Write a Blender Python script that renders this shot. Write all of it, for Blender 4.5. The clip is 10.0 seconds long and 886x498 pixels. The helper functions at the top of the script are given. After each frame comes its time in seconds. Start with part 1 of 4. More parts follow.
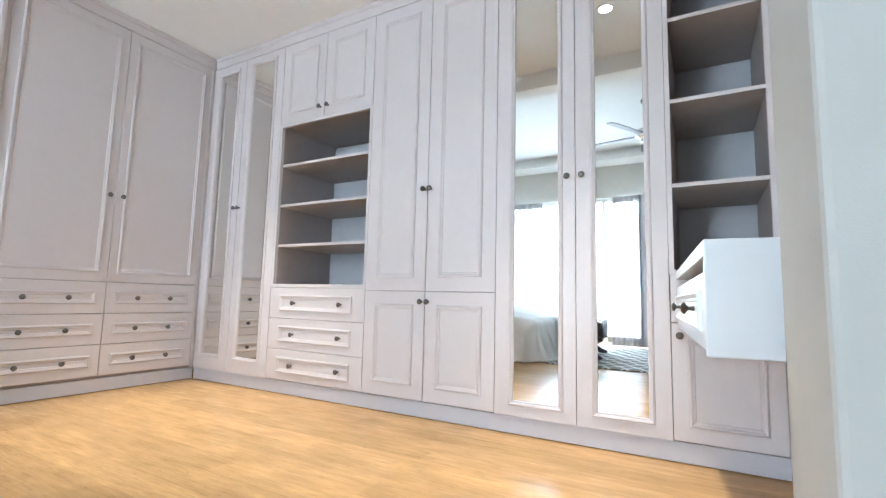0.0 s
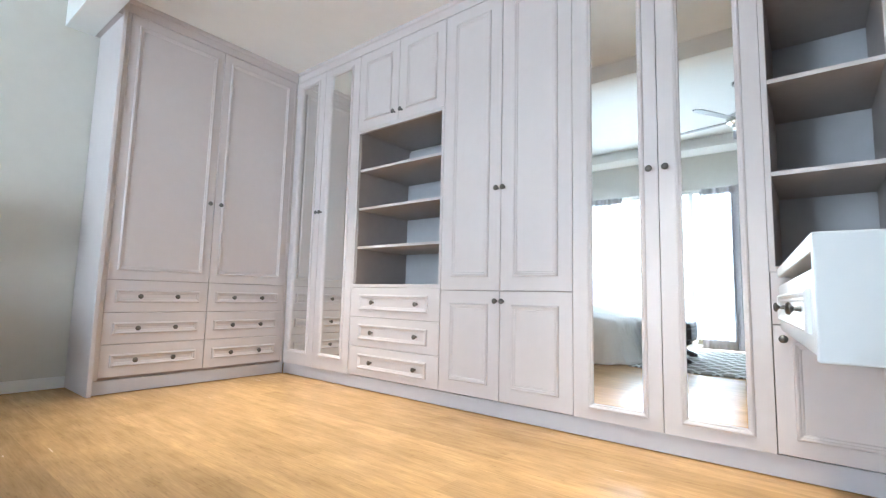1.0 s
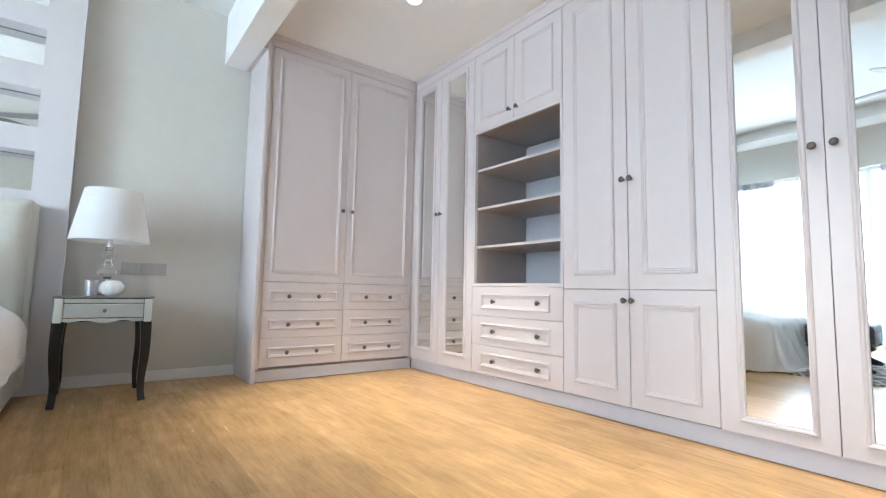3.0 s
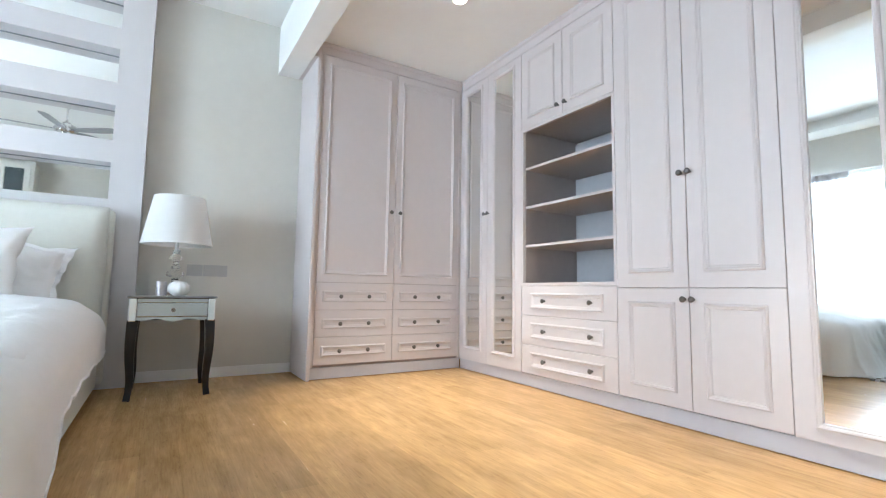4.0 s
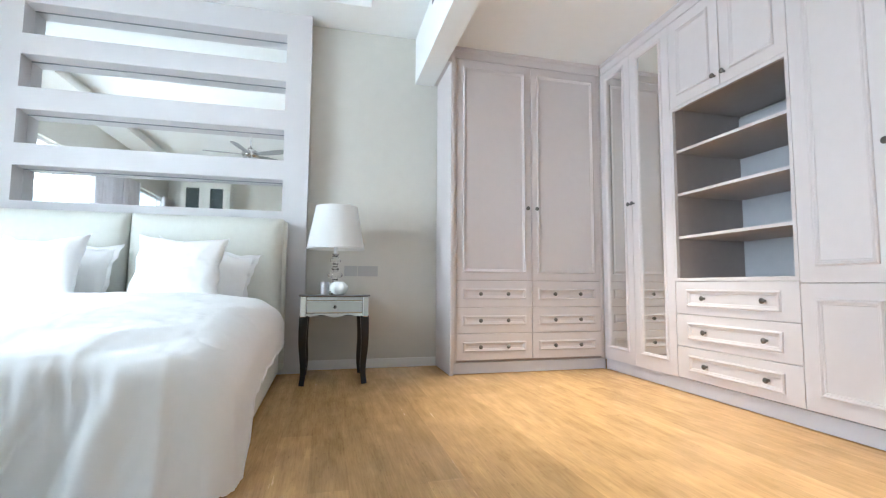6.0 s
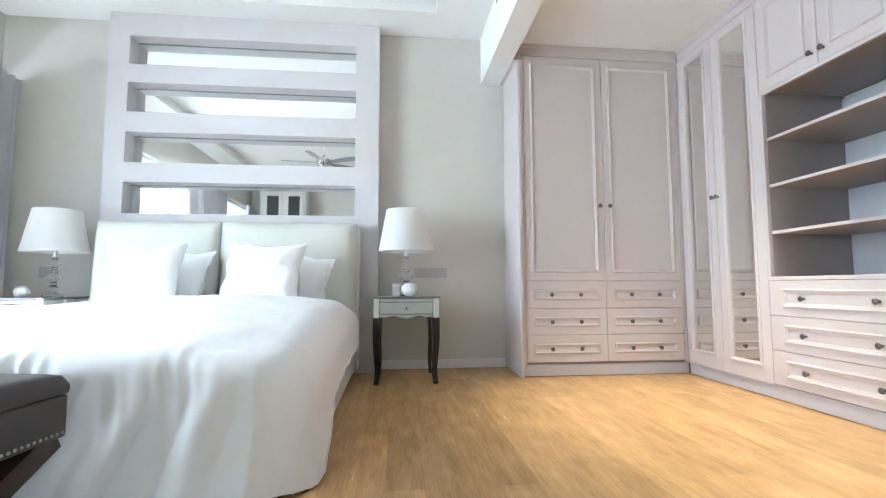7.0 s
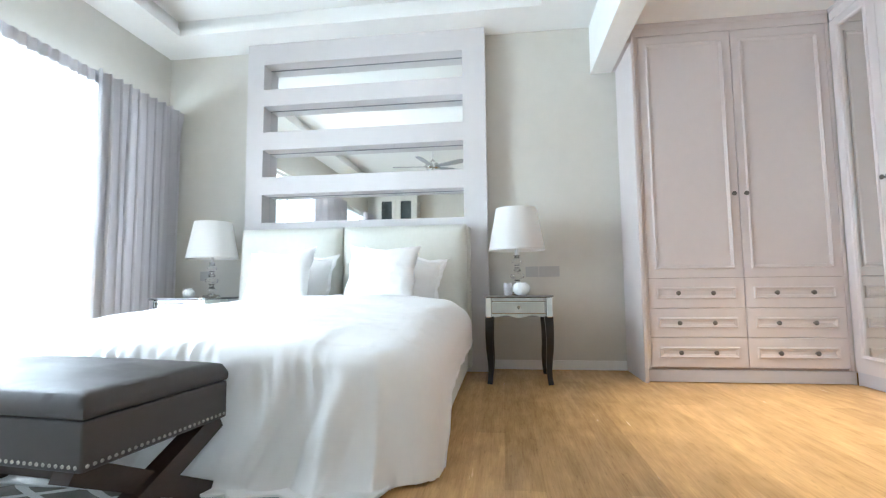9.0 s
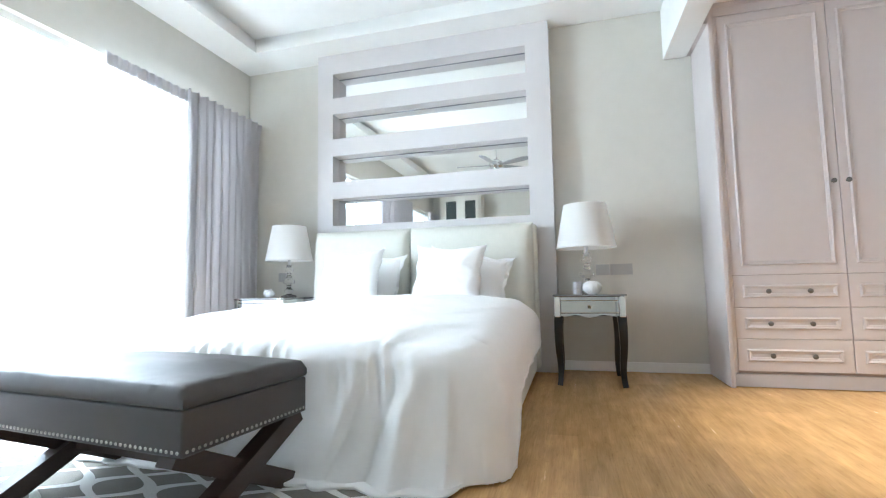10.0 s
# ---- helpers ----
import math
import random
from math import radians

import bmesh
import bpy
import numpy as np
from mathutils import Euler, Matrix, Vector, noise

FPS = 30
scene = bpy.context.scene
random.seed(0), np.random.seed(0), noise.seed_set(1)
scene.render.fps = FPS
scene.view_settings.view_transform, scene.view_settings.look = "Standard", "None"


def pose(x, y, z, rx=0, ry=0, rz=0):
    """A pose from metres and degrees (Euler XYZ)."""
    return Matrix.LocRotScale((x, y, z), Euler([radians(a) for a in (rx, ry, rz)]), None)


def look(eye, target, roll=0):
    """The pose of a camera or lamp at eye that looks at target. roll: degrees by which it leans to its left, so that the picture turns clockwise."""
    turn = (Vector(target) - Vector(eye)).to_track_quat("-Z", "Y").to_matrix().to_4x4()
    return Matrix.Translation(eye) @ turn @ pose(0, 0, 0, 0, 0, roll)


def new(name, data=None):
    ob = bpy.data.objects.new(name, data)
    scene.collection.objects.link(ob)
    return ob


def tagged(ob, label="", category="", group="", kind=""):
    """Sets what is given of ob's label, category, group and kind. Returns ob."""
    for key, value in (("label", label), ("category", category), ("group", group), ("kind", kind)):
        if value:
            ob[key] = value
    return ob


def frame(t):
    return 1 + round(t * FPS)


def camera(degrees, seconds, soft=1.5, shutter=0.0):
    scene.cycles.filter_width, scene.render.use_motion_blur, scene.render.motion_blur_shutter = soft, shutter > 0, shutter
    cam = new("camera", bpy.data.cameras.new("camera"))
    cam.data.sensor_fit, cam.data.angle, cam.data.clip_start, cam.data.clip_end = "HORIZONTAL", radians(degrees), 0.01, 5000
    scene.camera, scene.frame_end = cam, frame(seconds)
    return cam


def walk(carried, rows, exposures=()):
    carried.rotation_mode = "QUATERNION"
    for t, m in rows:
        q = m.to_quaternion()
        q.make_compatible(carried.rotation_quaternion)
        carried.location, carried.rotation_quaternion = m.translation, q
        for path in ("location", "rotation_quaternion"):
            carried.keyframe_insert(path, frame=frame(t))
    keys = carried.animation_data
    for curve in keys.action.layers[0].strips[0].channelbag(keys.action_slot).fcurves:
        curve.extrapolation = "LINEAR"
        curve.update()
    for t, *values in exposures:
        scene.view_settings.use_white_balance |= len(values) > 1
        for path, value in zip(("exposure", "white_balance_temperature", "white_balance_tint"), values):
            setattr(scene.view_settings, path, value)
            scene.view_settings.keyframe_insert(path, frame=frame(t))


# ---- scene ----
cam = camera(87.3, 10.0, soft=1.2)
PATH = [
    (0, (-0.077, -0.101, 0.67), (1.654, 0.878, 0.882), 1.4),
    (0.5, (-0.076, -0.099, 0.669), (1.571, 1.016, 0.877), 1.4),
    (1, (-0.08, -0.098, 0.669), (1.476, 1.142, 0.872), 1.4),
    (1.5, (-0.078, -0.096, 0.669), (1.392, 1.246, 0.868), 1.3),
    (2, (-0.085, -0.088, 0.679), (1.293, 1.349, 0.868), 1.1),
    (2.5, (-0.084, -0.09, 0.683), (1.198, 1.434, 0.866), 1.1),
    (4, (-0.098, -0.073, 0.669), (0.936, 1.629, 0.852), 0.9),
    (4.5, (-0.102, -0.072, 0.666), (0.825, 1.691, 0.849), 0.8),
    (5, (-0.099, -0.076, 0.671), (0.683, 1.756, 0.848), 0.7),
    (5.5, (-0.086, -0.076, 0.682), (0.548, 1.814, 0.848), 0.6),
    (5.7, (-0.083, -0.075, 0.683), (0.494, 1.833, 0.845), 0.5),
    (6.8, (-0.095, -0.069, 0.696), (0.162, 1.909, 0.847), -0.0),
    (7, (-0.098, -0.073, 0.695), (0.108, 1.91, 0.85), -0.1),
    (7.5, (-0.103, -0.074, 0.696), (-0.018, 1.918, 0.85), -0.2),
    (8, (-0.107, -0.071, 0.693), (-0.159, 1.923, 0.848), -0.4),
    (8.5, (-0.107, -0.074, 0.691), (-0.267, 1.914, 0.847), -0.5),
    (9, (-0.115, -0.068, 0.688), (-0.371, 1.909, 0.847), -0.6),
    (9.5, (-0.119, -0.066, 0.687), (-0.493, 1.892, 0.848), -0.8),
    (10, (-0.124, -0.069, 0.689), (-0.652, 1.853, 0.849), -1.0),
]
walk(cam, [(t, look(eye, target, roll)) for t, eye, target, roll in PATH], [(0.0, -0.06, 5250, 6), (5.0, 0.04, 5300, 6), (10.0, 0.09, 5450, 6)])

# ---- world and large lights ----
world = bpy.data.worlds.new("world")
scene.world = world
world.use_nodes = True
_sky = world.node_tree.nodes.new("ShaderNodeTexSky")
_sky.sky_type, _sky.sun_disc, _sky.sun_elevation, _sky.sun_rotation = "NISHITA", False, radians(48), radians(-70)
world.node_tree.links.new(_sky.outputs[0], world.node_tree.nodes["Background"].inputs[0])
world.node_tree.nodes["Background"].inputs[1].default_value = 0.12


def lamp(name, kind, m, energy, color, size=0.1, size_y=None, angle=None, blend=None):
    d = bpy.data.lights.new(name, kind)
    d.energy, d.color = energy, color
    if kind == "AREA":
        d.shape, d.size, d.size_y = "RECTANGLE", size, size_y or size
    elif kind == "SPOT":
        d.spot_size, d.spot_blend, d.shadow_soft_size = radians(angle), blend, size
    else:
        d.angle = radians(angle)
    ob = new(name, d)
    ob.matrix_world = m
    return ob


SUN = lamp("sun", "SUN", look((-8, 3, 9), (0, 0, 0)), 1.0, (1.0, 0.97, 0.92), angle=12)
# area lamps added outside the window for sky light; far one weakened to dim south-facing fronts
lamp("window_daylight", "AREA", look((-4.25, 2.5, 1.75), (0, 2.5, 0.35)), 690.0, (0.965, 1.0, 0.985), 5.0, 3.6)
lamp("window_daylight_far", "AREA", look((-4.26, -3.0, 1.75), (0, -3.0, 0.35)), 140.0, (0.965, 1.0, 0.985), 6.0, 3.6)
# recessed downlights of the wardrobe corner
DOWNLIGHTS = [(1.50, 2.39), (1.46, 0.42)]
for (_x, _y), _w in zip(DOWNLIGHTS, (415.0, 345.0)):
    lamp("downlight_lamp", "SPOT", look((_x, _y, 2.585), (_x, _y, 0)), _w, (1.0, 0.83, 0.61), 0.06, angle=62, blend=1.0)


# ---- materials ----
def material(name, color, rough=0.5, metal=0.0, var=0.06, scale=6.0, bump=0.0, bump_scale=200.0, fine=None, stretch=(1, 1, 1), coat=0.0, sheen=0.0, random_tint=0.0):
    """Principled material with a wide and a fine variation of its colour, a varied roughness and a fine relief."""
    m = bpy.data.materials.new(name)
    m.use_nodes = True
    nt = m.node_tree
    b = nt.nodes["Principled BSDF"]
    b.inputs["Metallic"].default_value = metal
    b.inputs["Coat Weight"].default_value = coat
    b.inputs["Sheen Weight"].default_value = sheen
    geo = nt.nodes.new("ShaderNodeTexCoord")
    mp = nt.nodes.new("ShaderNodeMapping")
    mp.inputs["Scale"].default_value = stretch
    nt.links.new(geo.outputs["Object"], mp.inputs[0])
    wide, small = nt.nodes.new("ShaderNodeTexNoise"), nt.nodes.new("ShaderNodeTexNoise")
    wide.inputs["Scale"].default_value, small.inputs["Scale"].default_value = scale * 0.25, fine or scale * 6
    small.inputs["Detail"].default_value = 5
    for n in (wide, small):
        nt.links.new(mp.outputs[0], n.inputs["Vector"])
    mix = nt.nodes.new("ShaderNodeMath")
    mix.operation = "ADD"
    nt.links.new(wide.outputs["Fac"], mix.inputs[0])
    nt.links.new(small.outputs["Fac"], mix.inputs[1])
    ramp = nt.nodes.new("ShaderNodeMapRange")
    ramp.inputs["From Min"].default_value, ramp.inputs["From Max"].default_value = 0.6, 1.4
    ramp.inputs["To Min"].default_value, ramp.inputs["To Max"].default_value = 1 - var, 1 + var
    nt.links.new(mix.outputs[0], ramp.inputs["Value"])
    last = ramp.outputs[0]
    if random_tint:
        info = nt.nodes.new("ShaderNodeObjectInfo")
        r2 = nt.nodes.new("ShaderNodeMapRange")
        r2.inputs["To Min"].default_value, r2.inputs["To Max"].default_value = 1 - random_tint, 1 + random_tint
        nt.links.new(info.outputs["Random"], r2.inputs["Value"])
        mul = nt.nodes.new("ShaderNodeMath")
        mul.operation = "MULTIPLY"
        nt.links.new(last, mul.inputs[0])
        nt.links.new(r2.outputs[0], mul.inputs[1])
        last = mul.outputs[0]
    sc = nt.nodes.new("ShaderNodeVectorMath")
    sc.operation = "SCALE"
    sc.inputs[0].default_value = color[:3]
    nt.links.new(last, sc.inputs["Scale"])
    nt.links.new(sc.outputs[0], b.inputs["Base Color"])
    rr = nt.nodes.new("ShaderNodeMapRange")
    rr.inputs["To Min"].default_value, rr.inputs["To Max"].default_value = max(0.0, rough - 0.07), min(1.0, rough + 0.07)
    nt.links.new(wide.outputs["Fac"], rr.inputs["Value"])
    nt.links.new(rr.outputs[0], b.inputs["Roughness"])
    if bump:
        bn = nt.nodes.new("ShaderNodeTexNoise")
        bn.inputs["Scale"].default_value = bump_scale
        nt.links.new(mp.outputs[0], bn.inputs["Vector"])
        bp = nt.nodes.new("ShaderNodeBump")
        bp.inputs["Strength"].default_value, bp.inputs["Distance"].default_value = bump, 0.004
        nt.links.new(bn.outputs["Fac"], bp.inputs["Height"])
        nt.links.new(bp.outputs[0], b.inputs["Normal"])
    return m


def clear(name, color=(1, 1, 1), rough=0.0, ior=1.45):
    m = bpy.data.materials.new(name)
    m.use_nodes = True
    b = m.node_tree.nodes["Principled BSDF"]
    b.inputs["Base Color"].default_value = (*color, 1)
    b.inputs["Roughness"].default_value, b.inputs["IOR"].default_value = rough, ior
    b.inputs["Transmission Weight"].default_value = 1.0
    return m


def silvered(name, color=(0.86, 0.88, 0.87)):
    m = bpy.data.materials.new(name)
    m.use_nodes = True
    b = m.node_tree.nodes["Principled BSDF"]
    b.inputs["Base Color"].default_value = (*color, 1)
    b.inputs["Metallic"].default_value, b.inputs["Roughness"].default_value = 1.0, 0.02
    return m


def woven_light(name, color, through_light, clear_part):
    """A thin cloth that lets light through: part diffuse, part translucent, part open weave."""
    m = bpy.data.materials.new(name)
    m.use_nodes = True
    nt = m.node_tree
    out = nt.nodes["Material Output"]
    nt.nodes.remove(nt.nodes["Principled BSDF"])
    d, t, p = nt.nodes.new("ShaderNodeBsdfDiffuse"), nt.nodes.new("ShaderNodeBsdfTranslucent"), nt.nodes.new("ShaderNodeBsdfTransparent")
    d.inputs[0].default_value = t.inputs[0].default_value = (*color, 1)
    a, c = nt.nodes.new("ShaderNodeMixShader"), nt.nodes.new("ShaderNodeMixShader")
    a.inputs[0].default_value = through_light
    nz = nt.nodes.new("ShaderNodeTexNoise")
    nz.inputs["Scale"].default_value = 40
    mr = nt.nodes.new("ShaderNodeMapRange")
    mr.inputs["To Min"].default_value, mr.inputs["To Max"].default_value = clear_part * 0.8, clear_part * 1.2
    nt.links.new(nz.outputs["Fac"], mr.inputs["Value"])
    nt.links.new(mr.outputs[0], c.inputs[0])
    nt.links.new(d.outputs[0], a.inputs[1])
    nt.links.new(t.outputs[0], a.inputs[2])
    nt.links.new(a.outputs[0], c.inputs[1])
    nt.links.new(p.outputs[0], c.inputs[2])
    nt.links.new(c.outputs[0], out.inputs[0])
    return m


def glowing(name, color, strength):
    m = bpy.data.materials.new(name)
    m.use_nodes = True
    b = m.node_tree.nodes["Principled BSDF"]
    b.inputs["Base Color"].default_value = (0.9, 0.9, 0.9, 1)
    b.inputs["Emission Color"].default_value = (*color, 1)
    b.inputs["Emission Strength"].default_value = strength
    return m


def bamboo(name):
    """Honey-coloured bamboo boards: narrow lengthwise strips, fine fibres, dark node marks, a satin lacquer."""
    m = bpy.data.materials.new(name)
    m.use_nodes = True
    nt = m.node_tree
    b = nt.nodes["Principled BSDF"]
    tc, info = nt.nodes.new("ShaderNodeTexCoord"), nt.nodes.new("ShaderNodeObjectInfo")
    geo = nt.nodes.new("ShaderNodeNewGeometry")
    strips, fibre, nodes_ = nt.nodes.new("ShaderNodeMapping"), nt.nodes.new("ShaderNodeMapping"), nt.nodes.new("ShaderNodeMapping")
    strips.inputs["Scale"].default_value, fibre.inputs["Scale"].default_value, nodes_.inputs["Scale"].default_value = (34, 2.6, 1), (150, 9, 1), (85, 22, 1)
    vals = []
    for mp in (strips, fibre, nodes_):
        nt.links.new(geo.outputs["Position"], mp.inputs[0])
        n = nt.nodes.new("ShaderNodeTexNoise")
        n.inputs["Scale"].default_value, n.inputs["Detail"].default_value = 1.0, 4
        nt.links.new(mp.outputs[0], n.inputs["Vector"])
        vals.append(n)
    a = nt.nodes.new("ShaderNodeMath")
    a.operation = "ADD"
    nt.links.new(vals[0].outputs["Fac"], a.inputs[0])
    nt.links.new(vals[1].outputs["Fac"], a.inputs[1])
    r = nt.nodes.new("ShaderNodeValToRGB")
    r.color_ramp.elements[0].position, r.color_ramp.elements[1].position = 0.24, 0.76
    r.color_ramp.elements[0].color, r.color_ramp.elements[1].color = (0.41, 0.234, 0.088, 1), (0.69, 0.426, 0.172, 1)
    half = nt.nodes.new("ShaderNodeMath")
    half.operation = "MULTIPLY"
    half.inputs[1].default_value = 0.5
    nt.links.new(a.outputs[0], half.inputs[0])
    nt.links.new(half.outputs[0], r.inputs[0])
    spots = nt.nodes.new("ShaderNodeMapRange")
    spots.inputs["From Min"].default_value, spots.inputs["From Max"].default_value = 0.60, 0.72
    spots.inputs["To Min"].default_value, spots.inputs["To Max"].default_value = 1.0, 0.80
    nt.links.new(vals[2].outputs["Fac"], spots.inputs["Value"])
    tint = nt.nodes.new("ShaderNodeMapRange")
    tint.inputs["To Min"].default_value, tint.inputs["To Max"].default_value = 0.88, 1.10
    nt.links.new(info.outputs["Random"], tint.inputs["Value"])
    mul = nt.nodes.new("ShaderNodeMath")
    mul.operation = "MULTIPLY"
    nt.links.new(spots.outputs[0], mul.inputs[0])
    nt.links.new(tint.outputs[0], mul.inputs[1])
    blotch = nt.nodes.new("ShaderNodeTexNoise")
    blotch.inputs["Scale"].default_value, blotch.inputs["Detail"].default_value = 7.0, 6
    soft = nt.nodes.new("ShaderNodeMapping")
    soft.inputs["Scale"].default_value = (1.6, 0.6, 1)
    nt.links.new(geo.outputs["Position"], soft.inputs[0])
    nt.links.new(soft.outputs[0], blotch.inputs["Vector"])
    wide = nt.nodes.new("ShaderNodeMapRange")
    wide.inputs["From Min"].default_value, wide.inputs["From Max"].default_value = 0.3, 0.7
    wide.inputs["To Min"].default_value, wide.inputs["To Max"].default_value = 0.86, 1.12
    nt.links.new(blotch.outputs["Fac"], wide.inputs["Value"])
    mul2 = nt.nodes.new("ShaderNodeMath")
    mul2.operation = "MULTIPLY"
    nt.links.new(mul.outputs[0], mul2.inputs[0])
    nt.links.new(wide.outputs[0], mul2.inputs[1])
    mul = mul2
    sc = nt.nodes.new("ShaderNodeVectorMath")
    sc.operation = "SCALE"
    nt.links.new(r.outputs[0], sc.inputs[0])
    nt.links.new(mul.outputs[0], sc.inputs["Scale"])
    nt.links.new(sc.outputs[0], b.inputs["Base Color"])
    rr = nt.nodes.new("ShaderNodeMapRange")
    rr.inputs["To Min"].default_value, rr.inputs["To Max"].default_value = 0.20, 0.30
    nt.links.new(vals[0].outputs["Fac"], rr.inputs["Value"])
    nt.links.new(rr.outputs[0], b.inputs["Roughness"])
    b.inputs["Specular IOR Level"].default_value = 0.32
    bp = nt.nodes.new("ShaderNodeBump")
    bp.inputs["Strength"].default_value, bp.inputs["Distance"].default_value = 0.012, 0.001
    nt.links.new(vals[1].outputs["Fac"], bp.inputs["Height"])
    nt.links.new(bp.outputs[0], b.inputs["Normal"])
    return m


def trellis(name):
    """Rug pile with pale lattice lines of waves on grey."""
    m = bpy.data.materials.new(name)
    m.use_nodes = True
    nt = m.node_tree
    b = nt.nodes["Principled BSDF"]
    b.inputs["Roughness"].default_value = 0.95
    tc = nt.nodes.new("ShaderNodeTexCoord")
    sep = nt.nodes.new("ShaderNodeSeparateXYZ")
    nt.links.new(tc.outputs["Object"], sep.inputs[0])

    def calc(op, a, c=None):
        n = nt.nodes.new("ShaderNodeMath")
        n.operation = op
        for i, v in enumerate((a, c)):
            if v is None:
                continue
            if isinstance(v, (int, float)):
                n.inputs[i].default_value = v
            else:
                nt.links.new(v, n.inputs[i])
        return n.outputs[0]

    wave = calc("MULTIPLY", calc("SINE", calc("MULTIPLY", sep.outputs["Y"], 2 * math.pi / 0.36)), 0.125)
    lines = []
    for sign, shift in ((1, 0.0), (-1, 0.0)):
        s = calc("ADD", sep.outputs["X"], calc("MULTIPLY", wave, sign))
        f = calc("FRACT", calc("MULTIPLY", calc("ADD", s, 20 + shift), 1 / 0.28))
        lines.append(calc("LESS_THAN", calc("ABSOLUTE", calc("SUBTRACT", f, 0.5)), 0.1))
    on = calc("MAXIMUM", lines[0], lines[1])
    nz = nt.nodes.new("ShaderNodeTexNoise")
    nz.inputs["Scale"].default_value = 260
    nt.links.new(tc.outputs["Object"], nz.inputs["Vector"])
    mix = nt.nodes.new("ShaderNodeMix")
    mix.data_type = "RGBA"
    nt.links.new(on, mix.inputs["Factor"])
    mix.inputs["A"].default_value, mix.inputs["B"].default_value = (0.22, 0.205, 0.18, 1), (0.78, 0.77, 0.74, 1)
    sc = nt.nodes.new("ShaderNodeVectorMath")
    sc.operation = "SCALE"
    nt.links.new(mix.outputs["Result"], sc.inputs[0])
    nt.links.new(calc("ADD", calc("MULTIPLY", nz.outputs["Fac"], 0.5), 0.75), sc.inputs["Scale"])
    nt.links.new(sc.outputs[0], b.inputs["Base Color"])
    bp = nt.nodes.new("ShaderNodeBump")
    bp.inputs["Strength"].default_value, bp.inputs["Distance"].default_value = 0.8, 0.006
    nt.links.new(nz.outputs["Fac"], bp.inputs["Height"])
    nt.links.new(bp.outputs[0], b.inputs["Normal"])
    return m


PAINT = material("cabinet_paint", (0.605, 0.555, 0.545), 0.42, var=0.025, scale=3, bump=0.05, bump_scale=350)
PAINT_PLINTH = material("plinth_paint", (0.51, 0.495, 0.52), 0.45, var=0.03, scale=3, bump=0.05, bump_scale=350)
# brown-grey laminate; the shade of bays and gaps is mixed into its colour
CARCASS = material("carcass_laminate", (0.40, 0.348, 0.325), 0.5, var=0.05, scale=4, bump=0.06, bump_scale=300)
BACKBOARD = material("backboard_laminate", (0.46, 0.46, 0.48), 0.5, var=0.04, scale=4)
BRONZE = material("antique_bronze", (0.16, 0.152, 0.142), 0.32, metal=1.0, var=0.25, scale=90)
MIRROR = silvered("mirror_silver")
# clear mirror with its colour dimmed, to darken the nightstand fronts' reflections
MIRROR_DIMMED = silvered("grey_mirror", (0.62, 0.63, 0.62))
MIRROR_DARK = silvered("smoked_mirror", (0.30, 0.30, 0.30))
MIRROR_WALL = silvered("mirror_silver_clear", (0.9, 0.92, 0.92))
WALL = material("wall_paint_greige", (0.62, 0.60, 0.545), 0.75, var=0.03, scale=2, bump=0.12, bump_scale=260)
# wall paint darkened for the pier, to offset strong window light on it
WALL_DIMMED = material("wall_paint_pale", (0.47, 0.465, 0.435), 0.75, var=0.03, scale=2, bump=0.12, bump_scale=260)
LILAC = material("feature_wall_paint", (0.635, 0.61, 0.61), 0.6, var=0.02, scale=2, bump=0.06, bump_scale=260)
CEIL = material("ceiling_paint", (0.84, 0.84, 0.82), 0.85, var=0.02, scale=2, bump=0.08, bump_scale=220)
TRIM = material("trim_white", (0.82, 0.81, 0.79), 0.4, var=0.03, scale=5)
GLOSS_WHITE = material("white_lacquer", (0.67, 0.68, 0.69), 0.3, var=0.02, scale=4)
FLOOR = bamboo("bamboo_floor")
RUG = trellis("trellis_rug")
LINEN = material("white_cotton", (0.89, 0.885, 0.88), 0.85, var=0.02, scale=5, bump=0.25, bump_scale=700, sheen=0.2)
LEATHER = material("cream_leather", (0.66, 0.655, 0.59), 0.45, var=0.04, scale=5, bump=0.2, bump_scale=420)
BENCH = material("slate_leather", (0.060, 0.052, 0.051), 0.42, var=0.10, scale=7, bump=0.3, bump_scale=480)
BENCH_WOOD = material("dark_walnut", (0.045, 0.027, 0.020), 0.35, var=0.25, scale=9, stretch=(1, 1, 6))
BLACK = material("black_lacquer", (0.018, 0.017, 0.019), 0.22, var=0.1, scale=9)
NAIL_METAL = material("aged_nail_heads", (0.46, 0.43, 0.39), 0.34, metal=1.0, var=0.2, scale=60)
STEEL = material("brushed_steel", (0.62, 0.62, 0.62), 0.28, metal=1.0, var=0.06, scale=30)
GREY_BLADE = material("fan_blade_grey", (0.24, 0.25, 0.26), 0.4, var=0.06, scale=9)
PLATE = material("switch_plate_grey", (0.46, 0.455, 0.45), 0.35, metal=0.6, var=0.04, scale=20)
GREY_CURTAIN = woven_light("grey_curtain", (0.63, 0.61, 0.62), 0.24, 0.0)
SHEER = woven_light("white_sheer", (0.80, 0.80, 0.82), 0.5, 0.16)
SHADE = woven_light("lamp_shade", (0.93, 0.925, 0.91), 0.58, 0.0)
GLASS = clear("clear_glass")
PANE = clear("window_glass", (0.97, 0.99, 0.98), 0.0, 1.1)
DARK_GLASS = material("dark_cabinet_glass", (0.05, 0.06, 0.06), 0.05, var=0.1, scale=3)
LIGHT_DISC = glowing("downlight_glow", (1.0, 0.86, 0.66), 14.0)
CERAMIC = material("white_ceramic", (0.80, 0.80, 0.79), 0.25, var=0.03, scale=20)
